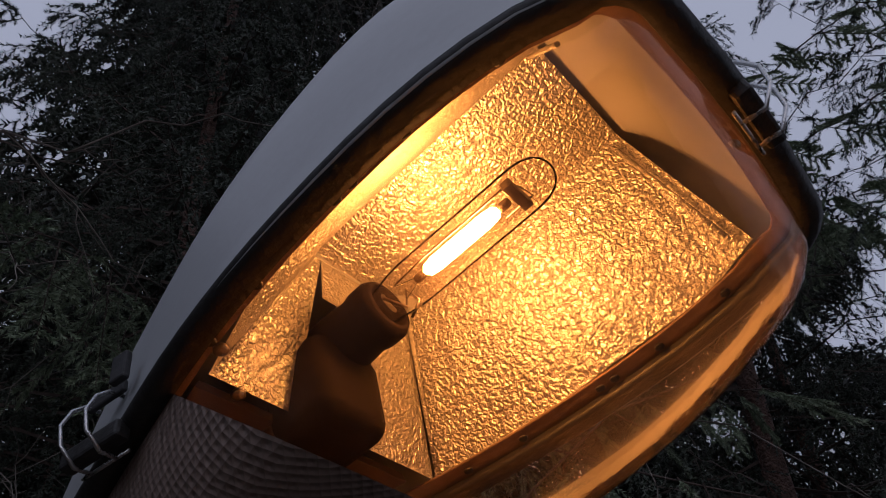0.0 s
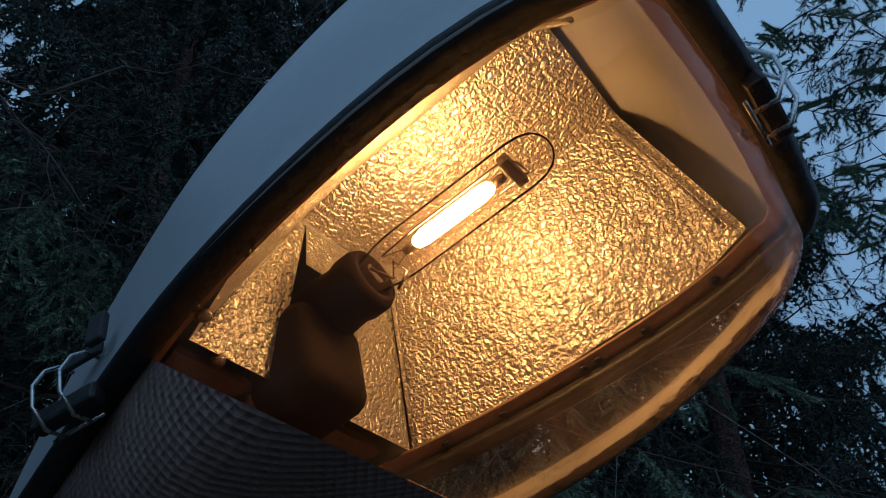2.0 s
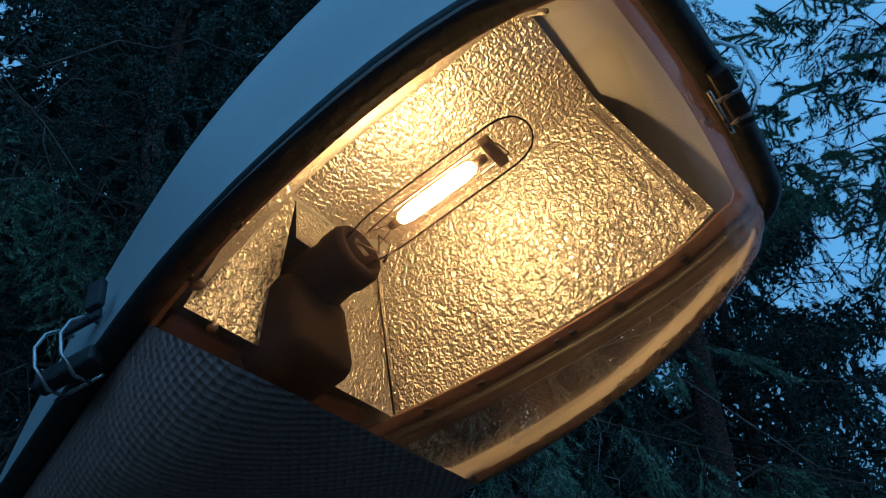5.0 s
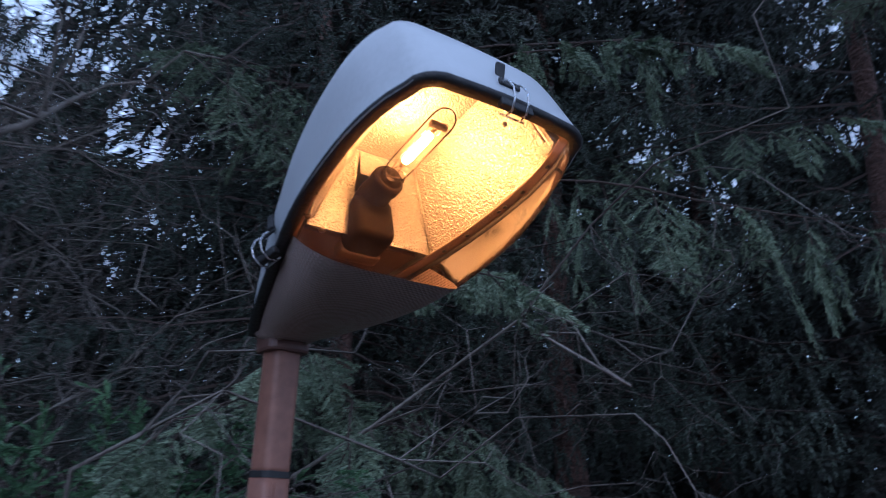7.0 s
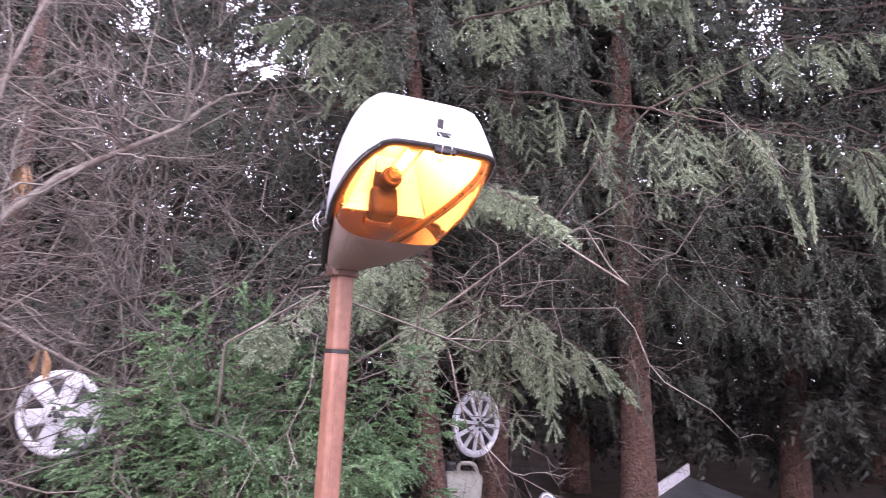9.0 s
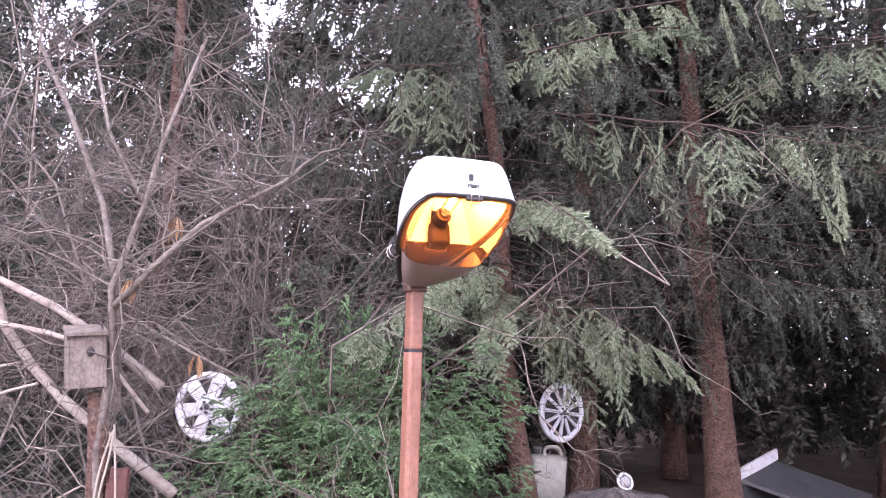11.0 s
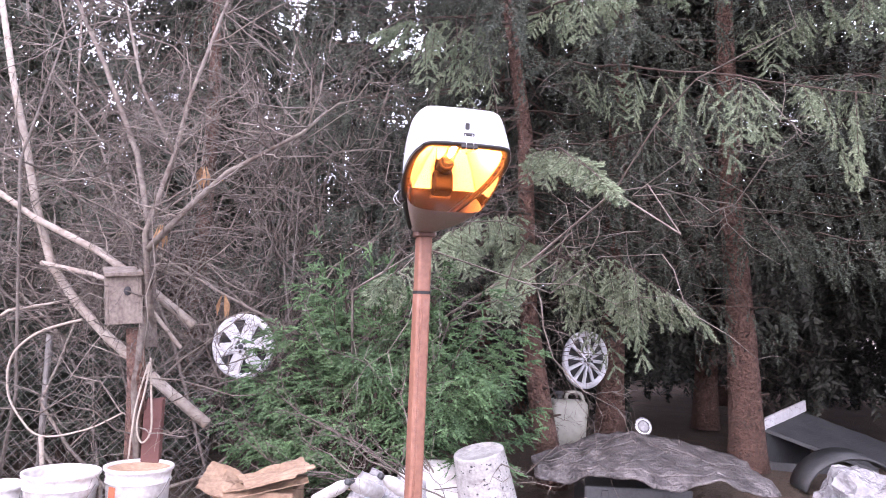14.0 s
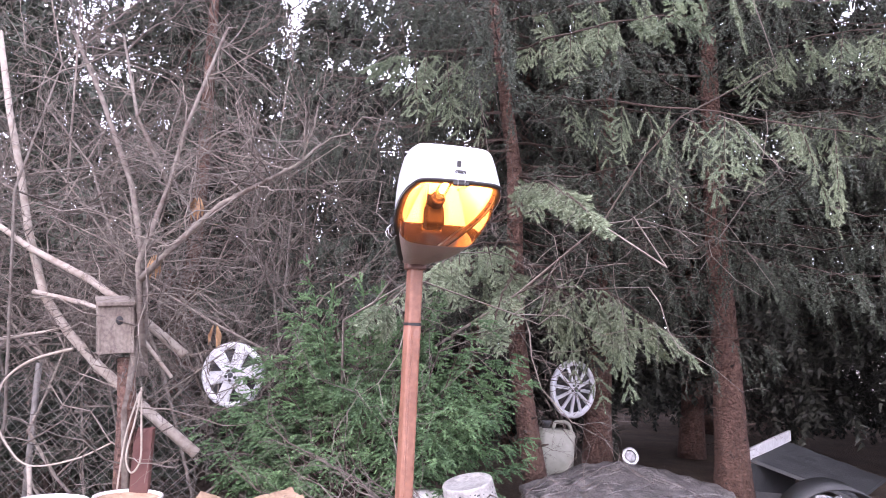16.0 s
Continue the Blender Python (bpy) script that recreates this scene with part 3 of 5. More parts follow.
# spring clips: two steel loops through a black bracket
def clip(at):
    c = part("clip", box((-0.030, -0.008, -0.024), (0.030, 0.006, -0.008), 0.003), M_GASKET, lamp, "black clip bracket", smooth=False, at=at)
    for dx in (-0.013, 0.013):
        pts = [(dx, -0.012, -0.028), (dx, 0.004, -0.030), (dx + 0.002, 0.017, -0.016), (dx + 0.003, 0.020, 0.002), (dx + 0.003, 0.013, 0.020), (dx + 0.002, 0.003, 0.030), (dx, -0.010, 0.031)]
        part("spring_loop", rod(pts, 0.0017, 8), M_STEEL, c, "bright steel spring loop")
    part("bar", rod([(-0.024, -0.013, -0.026), (0.024, -0.013, -0.026)], 0.0016, 6), M_STEEL, c)
    # no slot is cut: a dark block carries its shade
    part("slot", box((-0.022, -0.006, 0.028), (0.018, -0.001, 0.040), 0.002), M_DARKGAP, c, "dark block for the shade in a canopy slot", smooth=False)
    return c


clip(HEAD @ pose(0.0, 0.772, 0.0))
clip(HEAD @ pose(0.158, 0.262, 0.0, 0, 0, -80))
clip(HEAD @ pose(-0.158, 0.262, 0.0, 0, 0, 80))
for at in (HEAD @ pose(0.0, 0.757, 0.070, -22, 0, 0), HEAD @ pose(0.166, 0.300, 0.030, 0, 0, -80)):
    part("maker_plate", box((-0.008, -0.003, -0.014), (0.008, 0.004, 0.014), 0.002), M_DARKGAP, lamp, "small dark plate", smooth=False, at=at)
part("nose_screw", lathe([(0.004, 0.0), (0.004, 0.004), (0.002, 0.006)], 10, "Y"), M_NICKEL, lamp, at=HEAD @ pose(0.004, 0.745, -0.03))

# pole: rounded square tube with a pressed groove, joint and collar
PR = 0.034


def pole_ring(z, k=1.0, ox=0.0):
    pts = []
    for i in range(40):
        a = 2 * math.pi * i / 40
        c, s = math.cos(a), math.sin(a)
        r = PR * k * (abs(c) ** 5 + abs(s) ** 5) ** (-1 / 5) * 0.97
        pts.append((ox + r * c, r * s, z))
    return pts


def pole_mesh(z0, z1, k):
    rings = [pole_ring(z0 + (z1 - z0) * i / 24, k) for i in range(25)]
    return loft(rings)


part("pole", pole_mesh(0.15, 1.657, 1.0), M_POLE, lamp, "brown painted pole", at=pose(0, 0, 0, 0, 0, 28))
part("upper_pole", pole_mesh(1.664, 1.93, 0.955), M_POLE, lamp, at=pose(0, 0, 0, 0, 0, 28))
part("joint_ring", pole_mesh(1.654, 1.667, 1.025), M_GASKET, lamp, "dark joint band", at=pose(0, 0, 0, 0, 0, 28))
for k in (-0.55, -0.28):
    part("pole_bead", rod([(PR * k, -PR * 0.965, 0.2), (PR * k, -PR * 0.965, 1.645)], 0.0022, 6), M_POLE, lamp, at=pose(0, 0, 0, 0, 0, 28))
collar = part("collar", loft([pole_ring(z, k) for z, k in ((1.905, 1.36), (1.910, 1.42), (1.945, 1.42), (1.955, 1.36), (1.985, 1.3))]), M_COLLAR, lamp, "dark brown clamp collar", smooth=False, at=pose(0, 0, 0, 0, 0, 15))
for dx in (-0.03, 0.03):
    part("clamp_bolt", lathe([(0.007, 0.0), (0.007, 0.006), (0.004, 0.008)], 6, "Y"), M_NICKEL, collar, at=pose(dx, -0.047, 1.928, 180, 0, 0))


# ---------- spruces ----------
def trunk_mesh(pts, r0, r1, rng, n=18):
    rings = []
    m = 36
    for i in range(m + 1):
        k = i / m
        f = k * (len(pts) - 1)
        j = min(int(f), len(pts) - 2)
        c = Vector(pts[j]).lerp(Vector(pts[j + 1]), f - j)
        r = r0 + (r1 - r0) * k + 0.35 * r0 * math.exp(-k * m * 0.5)
        rings.append([c + Vector((math.cos(2 * math.pi * q / n), math.sin(2 * math.pi * q / n), 0)) * r * (1 + 0.09 * noise.noise((q * 1.3, i * 0.7, r0 * 90))) for q in range(n)])
    return loft(rings)


def whorls(pts, z0, z1, step, per, lmax, slim, rng):
    """Bough starts and reaches round a trunk."""
    base, vec = [], []
    zz = z0
    zt, zb = pts[-1][2], pts[0][2]
    while zz < z1:
        k = (zz - zb) / (zt - zb) * (len(pts) - 1)
        j = min(max(int(k), 0), len(pts) - 2)
        c = Vector(pts[j]).lerp(Vector(pts[j + 1]), k - j)
        for i in range(per):
            a = 2 * math.pi * (i + rng.random()) / per
            ln = min(lmax, (zt - zz) * slim + 0.25) * (0.7 + 0.5 * rng.random())
            base.append(c + Vector((0, 0, rng.random() * step)))
            vec.append((math.cos(a) * ln, math.sin(a) * ln, ln * (-0.22 + 0.25 * rng.random())))
        zz += step
    return np.array([tuple(b) for b in base]), np.array(vec)


def spruce(label, pts, r0, r1, z0, step, per, lmax, slim, seed, secs, fingers, sec_len, count, flen, nl, nw, hang=0.9, dead=0, leaf=None, keep=None):
    rng = np.random.default_rng(seed)
    tree = thing("spruce_tree", label, "tree", pts[0])
    inv = Matrix.Translation(-Vector(pts[0]))
    bm = trunk_mesh(pts, r0, r1, rng)
    bm.transform(inv)
    part("trunk", bm, M_BARK, tree, "scaly red-brown trunk")
    if dead > 30 and r0 > 0.08 and pts[0][1] < 3.5:
        # broken branch stubs on the lower trunk
        for k in range(12):
            f = (0.25 + 0.19 * k) / (pts[-1][2] - pts[0][2]) * (len(pts) - 1)
            j = min(int(f), len(pts) - 2)
            c = Vector(pts[j]).lerp(Vector(pts[j + 1]), f - j) - Vector(pts[0])
            a = rng.uniform(-2.9, -0.2)
            out = Vector((math.cos(a), math.sin(a), 0.25))
            part("branch_stub", rod([c + out * r0 * 0.7, c + out * (r0 + rng.uniform(0.015, 0.06))], 0.011, 6, r_end=0.006), M_TWIG, tree, "broken grey branch stub")
    base, vec = whorls(pts, z0, pts[-1][2] - 0.3, step, per, lmax, slim, rng)
    if keep is not None:
        ok = [keep(b, v) for b, v in zip(base, vec)]
        base, vec = base[ok], vec[ok]
    heap = Heap()
    boughs(heap, base - np.array(pts[0]), vec, -0.04, secs, fingers, sec_len, hang, count, flen, nl, nw, rng, stems=count > 18)
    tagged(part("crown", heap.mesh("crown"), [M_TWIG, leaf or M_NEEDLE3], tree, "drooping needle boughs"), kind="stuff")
    if dead:
        h2 = Heap()
        zs = pts[0][2] + 0.5 + rng.random(dead) * (z0 + 0.8 - pts[0][2])
        a = rng.random(dead) * 2 * np.pi
        k = (zs - pts[0][2]) / (pts[-1][2] - pts[0][2]) * (len(pts) - 1)
        st = []
        for q, z in zip(k, zs):
            j = min(int(q), len(pts) - 2)
            st.append(tuple(Vector(pts[j]).lerp(Vector(pts[j + 1]), q - j) - Vector(pts[0])))
        way = np.stack([np.cos(a), np.sin(a), -0.15 + 0.3 * rng.random(dead)], 1)
        bare(h2, st, way, 0.16 + 0.36 * rng.random(dead), 0.0032, rng, 3, 5, 0.10, 0.12)
        tagged(part("dead_twig_tangle", h2.mesh("dead_twig_tangle"), M_TWIG, tree, "bare dead lower twigs"), kind="stuff")
    return tree


S_PTS = [(0.84, 2.1, 0.36), (0.72, 2.1, 1.05), (0.63, 2.1, 1.61), (0.57, 2.12, 2.9), (0.36, 2.15, 4.25), (0.25, 2.2, 6.2), (0.2, 2.2, 8.6)]
R_PTS = [(2.51, 3.0, 0.36), (2.45, 3.0, 1.49), (2.36, 3.0, 2.53), (2.28, 3.0, 4.3), (2.2, 3.0, 6.5), (2.2, 3.0, 9.5)]
clear_of_lamp = lambda b, v: not (b[2] < 3.2 and b[1] + v[1] < 1.0 and -1.4 < b[0] + v[0] < 1.2)
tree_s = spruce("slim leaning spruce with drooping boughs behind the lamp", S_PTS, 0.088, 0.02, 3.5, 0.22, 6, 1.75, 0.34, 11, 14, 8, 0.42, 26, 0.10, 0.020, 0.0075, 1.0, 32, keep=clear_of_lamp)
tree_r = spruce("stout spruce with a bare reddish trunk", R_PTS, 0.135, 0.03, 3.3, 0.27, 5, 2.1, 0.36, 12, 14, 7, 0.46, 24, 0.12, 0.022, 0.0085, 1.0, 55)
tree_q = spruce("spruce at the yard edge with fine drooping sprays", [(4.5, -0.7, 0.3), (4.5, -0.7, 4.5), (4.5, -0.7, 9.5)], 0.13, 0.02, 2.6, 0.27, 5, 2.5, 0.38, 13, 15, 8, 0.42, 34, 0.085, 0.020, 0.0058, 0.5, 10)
FAR = [((-2.3, 3.5), 6.6, 0.7, 0.10, 35, 2.0), ((1.5, 3.6), 11.5, 4.6, 0.11, 34, 1.9), ((3.9, 1.6), 8.5, 3.3, 0.12, 21, 2.2), ((0.4, 5.2), 12.5, 0.9, 0.12, 22, 2.2), ((0.9, 5.6), 10.5, 1.4, 0.13, 23, 2.3), ((2.9, 5.4), 9.5, 1.6, 0.12, 24, 2.3), ((4.8, 4.4), 10.0, 1.8, 0.13, 25, 2.3), ((-2.9, 4.6), 7.0, 0.8, 0.10, 26, 2.0), ((-4.6, 2.8), 7.5, 0.9, 0.10, 27, 2.1), ((6.2, 2.6), 9.0, 1.6, 0.12, 28, 2.2), ((-3.3, 6.8), 8.0, 0.8, 0.10, 33, 1.8), ((-1.9, 8.0), 7.0, 0.8, 0.12, 29, 2.4), ((4.0, 8.0), 11.0, 1.0, 0.13, 30, 2.6), ((-6.0, 6.0), 9.0, 0.8, 0.12, 31, 2.4), ((7.5, 6.5), 11.0, 1.0, 0.13, 32, 2.6)]
for (x, y), top, low, r, seed, lm in FAR:
    near = seed in (21, 35)
    grown = spruce("spruce in the thicket behind, shade put into its needle colour", [(x, y, 0.4), (x + 0.05, y, top * 0.5), (x, y, top)], r, 0.02, low, 0.30, 5, lm, 0.36, seed, 12, 6 if near else 5, 0.5, 22 if near else 12, 0.13 if near else 0.22, 0.022 if near else 0.075, 0.009 if near else 0.034, 0.95, 40, leaf=M_NEEDLE3 if near or x < -1 else M_NEEDLE2)
    if seed == 21:
        tree_near = grown


def sprays(heap, base, d, across, rng, pairs=6, reach=0.18, nl=0.019, nw=0.0062):
    """Flat hanging sprays: an axis with paired fingers that shorten to the tip, each a thick brush of needles."""
    n = len(base)
    ln = np.linalg.norm(d, axis=1)
    way = d / ln[:, None]
    side = across[None] + rng.normal(scale=0.45, size=(n, 3))
    side -= way * np.sum(side * way, axis=1, keepdims=True)
    side /= np.linalg.norm(side, axis=1, keepdims=True) + 1e-9
    heap.tubes(base[:, None, :] + d[:, None, :] * np.linspace(0, 1, 5)[None, :, None], 0.004, 0.0015, 4, 0)
    heap.needles(base + 0.3 * d, d, 0.72 * ln, 110, nl, nw, rng, 1, 0.8, 0.0, 0.0)
    s = 0.06 + 0.88 * (np.arange(pairs)[None, :] + 0.5 * rng.random((n, pairs))) / pairs
    root = base[:, None, :] + d[:, None, :] * s[:, :, None]
    size = reach * (1.05 - 0.72 * s) * (0.65 + 0.6 * rng.random((n, pairs))) * np.clip(ln / 0.45, 0.6, 1.3)[:, None]
    for sg in (1.0, -1.0):
        fd = way[:, None, :] * (0.62 + 0.2 * rng.random((n, pairs, 1))) + sg * side[:, None, :] * (0.75 + 0.25 * rng.random((n, pairs, 1))) + rng.normal(scale=0.10, size=(n, pairs, 3))
        fd[:, :, 2] -= 0.12
        fd /= np.linalg.norm(fd, axis=2, keepdims=True)
        r, f, z = root.reshape(-1, 3), fd.reshape(-1, 3), size.reshape(-1)
        heap.tubes(r[:, None, :] + (f * z[:, None])[:, None, :] * np.linspace(0, 1, 3)[None, :, None], 0.0022, 0.001, 3, 0)
        heap.needles(r, f, z, 100, nl, nw, rng, 1, 0.7, 0.0, 0.06)
        # a small second finger half-way along the longer ones
        big = z > 0.11
        f2 = f[big] * 0.75 + np.repeat(way, pairs, axis=0)[big] * 0.6 + rng.normal(scale=0.15, size=(int(big.sum()), 3))
        heap.needles(r[big] + f[big] * (0.4 * z[big])[:, None], f2, 0.55 * z[big], 60, nl, nw, rng, 1, 0.7, 0.0, 0.06)


# large boughs of the two near spruces that hang into the yard
def big_bough(p0, p1, sag, fronds, frond_len, seed, parent=tree_s, stem=0.010, first=0.15, drop=0.95, side=0.40):
    """A long arm with hanging fronds; each frond has side twigs with short dense needle fingers."""
    rng = np.random.default_rng(seed)
    heap = Heap()
    o = np.array(parent.matrix_basis.translation)
    p0, vec = np.array(p0) - o, np.array(p1) - np.array(p0)
    ln = np.linalg.norm(vec)

    def arm(s):
        q = p0 + vec * s[:, None]
        q[:, 2] += sag * ln * 4 * s * (1 - s)
        return q

    ax = arm(np.linspace(0, 1, 14))
    ax[1:] += rng.normal(scale=0.010, size=(13, 3))
    heap.tubes(ax[None], stem, stem * 0.25, 6, 0)
    s = first + (1 - first) * (np.arange(fronds) + rng.random(fronds)) / fronds
    base = arm(s)
    flat = vec / ln
    right = np.cross(flat, [0, 0, 1.0])
    right /= np.linalg.norm(right)
    sg = np.where(np.arange(fronds) % 2 == 0, 1.0, -1.0)[:, None]
    d = flat * (0.12 + 0.32 * rng.random((fronds, 1))) + right * sg * side * (0.4 + 0.8 * rng.random((fronds, 1))) + np.array([0, 0, -drop]) * (0.5 + 0.7 * rng.random((fronds, 1)))
    fl = frond_len * (0.6 + 0.6 * rng.random((fronds, 1))) * (1 - 0.35 * s[:, None])
    base = np.concatenate([base, arm(np.array([0.97, 1.0]))])
    d = np.concatenate([d * fl, (flat * 0.8 + np.array([0, 0, -0.3]))[None] * frond_len * 0.7, (flat * 0.9 - right * 0.3 + np.array([0, 0, -0.5]))[None] * frond_len * 0.6])
    sprays(heap, base, d, right, rng)
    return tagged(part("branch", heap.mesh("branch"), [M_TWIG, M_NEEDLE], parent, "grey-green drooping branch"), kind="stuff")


big_bough((0.60, 2.1, 3.42), (2.40, 0.45, 2.72), 0.02, 12, 0.62, 41, drop=1.2)
big_bough((0.50, 2.1, 3.75), (1.30, 0.60, 3.42), 0.03, 12, 0.44, 42)
big_bough((0.45, 2.1, 4.0), (2.1, 0.9, 3.80), 0.03, 12, 0.46, 51)
big_bough((0.60, 2.1, 2.75), (0.84, 0.55, 2.32), 0.05, 18, 0.42, 43, drop=0.5)
big_bough((0.64, 2.1, 2.1), (-0.24, 0.95, 1.78), 0.07, 10, 0.44, 44, drop=0.8)
big_bough((0.64, 2.1, 2.15), (0.42, 1.05, 1.74), 0.06, 10, 0.42, 48, drop=0.7)
big_bough((0.64, 2.1, 2.3), (0.10, 1.0, 2.05), 0.05, 10, 0.42, 49, drop=0.9)
big_bough((0.66, 2.1, 2.15), (1.48, 1.60, 1.76), 0.10, 14, 0.60, 45, drop=1.2)
big_bough((0.66, 2.1, 2.0), (1.34, 1.72, 1.76), 0.08, 11, 0.54, 53, drop=1.3)
big_bough((0.48, 2.1, 3.7), (-0.25, 1.4, 3.45), 0.04, 11, 0.62, 50, drop=1.4)
big_bough((2.34, 3.0, 4.0), (2.75, 0.8, 3.5), 0.04, 12, 0.6, 46, tree_r)
big_bough((2.36, 3.0, 3.5), (3.2, 1.1, 3.0), 0.06, 12, 0.7, 47, tree_r, drop=1.2)
# boughs overhead, seen against the sky beside the lantern
for z0, tip, seed in ((5.6, (2.45, -0.50, 4.25), 54), (5.2, (2.58, -0.26, 3.95), 55), (6.3, (2.22, -0.50, 4.55), 56), (4.9, (2.9, 0.35, 4.2), 57)):
    big_bough((3.9, 1.6, z0), tip, 0.03, 14, 0.55, seed, tree_near, drop=0.45, side=0.7)
big_bough((4.5, -0.7, 4.4), (2.48, 0.21, 3.93), 0.02, 14, 0.5, 58, tree_q, drop=1.0)


# ring of dark foliage added to block the low sky and darken the background
def far_woods():
    rng = np.random.default_rng(90)
    heap = Heap()
    n = 26000
    a = rng.random(n) * 1.0
    ang = radians(-35) + a * radians(250)
    r = 11.0 + 3.0 * rng.random(n)
    crown = 6.5 + 1.8 * np.sin(ang * 23) + 1.0 * np.sin(ang * 51 + 1)
    crown = crown * np.where(ang > radians(95), 0.62, 1.0)
    z = 0.2 + crown * rng.random(n) ** 1.1
    base = np.stack([r * np.cos(ang), 1.0 + r * np.sin(ang), z], 1)
    base = base[(base[:, 1] > 0.5)]
    way = rng.normal(size=base.shape) * np.array([1, 1, 0.5]) + np.array([0, 0, -0.6])
    heap.needles(base, way, 0.35 + 0.3 * rng.random(len(base)), 6, 0.28, 0.10, rng, 0, 0.9, 0.0)
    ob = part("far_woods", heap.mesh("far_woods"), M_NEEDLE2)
    tagged(ob, "curtain of dark needles added beyond the yard to block the low sky", "wood", kind="stuff")


far_woods()


# ---------- green bush ----------
def green_bush(at, n, size, seed, material, label):
    rng = np.random.default_rng(seed)
    bush = thing("evergreen_bush", label, "bush", at)
    a, e = rng.random(n) * 2 * np.pi, np.arcsin(rng.random(n) ** 0.8)
    d = np.stack([np.cos(a) * np.cos(e) * 0.86, np.sin(a) * np.cos(e) * 0.6, np.sin(e) * 1.0], 1)
    ln = 0.85 + 0.35 * rng.random(n)
    base = np.stack([rng.normal(scale=0.12, size=n), rng.normal(scale=0.1, size=n), 0.05 + 0.25 * rng.random(n)], 1)
    heap = Heap()
    boughs(heap, base, d * ln[:, None] * np.array(size), 0.05, 11, 6, 0.28, 0.25, 30, 0.08, 0.013, 0.0098, rng, stem=0.006, first=0.35, spread=0.5, lift=0.3)
    tagged(part("spray", heap.mesh("spray"), [M_TWIG, material], bush, "flat green sprays"), kind="stuff")
    h2 = Heap()
    bare(h2, np.zeros((5, 3)), np.stack([rng.normal(scale=0.3, size=5), rng.normal(scale=0.3, size=5), np.ones(5)], 1), 0.9, 0.016, rng, 2, 4)
    tagged(part("stem", h2.mesh("stem"), M_TWIG, bush), kind="stuff")


green_bush((-0.30, 1.32, 0.38), 190, (1.0, 0.9, 1.22), 5, M_THUJA, "bushy fresh-green conifer shrub beside the pole")
green_bush((-2.35, 1.75, 0.36), 110, (0.95, 0.8, 0.85), 6, M_NEEDLE3, "dull green conifer shrub behind the wire fence")


# ---------- bare thicket ----------
def bare_shrub(at, n, height, spread, seed, label, material, r=0.0125, levels=4, kids=6, lean=(0, 0)):
    rng = np.random.default_rng(seed)
    sh = thing("bare_shrub", label, "shrub", at)
    w = np.stack([rng.normal(scale=spread, size=n) + lean[0], rng.normal(scale=spread * 0.6, size=n) + lean[1], np.ones(n)], 1)
    heap = Heap()
    bare(heap, np.stack([rng.normal(scale=0.22, size=n), rng.normal(scale=0.15, size=n), np.zeros(n)], 1), w, height * (0.7 + 0.5 * rng.random(n)), r, rng, levels, kids, 0.30, 0.10, ratio=0.48)
    tagged(part("twig_tangle", heap.mesh("twig_tangle", True), material, sh), kind="stuff")
    return sh


for i, (x, y, n, h, sp) in enumerate([(-1.2, 1.0, 9, 2.3, 0.5), (-1.9, 1.5, 9, 2.6, 0.5), (-2.6, 1.1, 8, 2.6, 0.5), (-1.25, 2.2, 9, 2.5, 0.40), (-1.8, 2.8, 9, 3.0, 0.45), (-2.9, 2.4, 9, 3.0, 0.5), (-3.6, 1.6, 7, 2.8, 0.5), (-1.0, 3.3, 6, 2.4, 0.28)]):
    bare_shrub((x, y, 0.38), n, h, sp, 60 + i, "tangle of bare grey-brown twigs in winter", M_GREYTWIG)


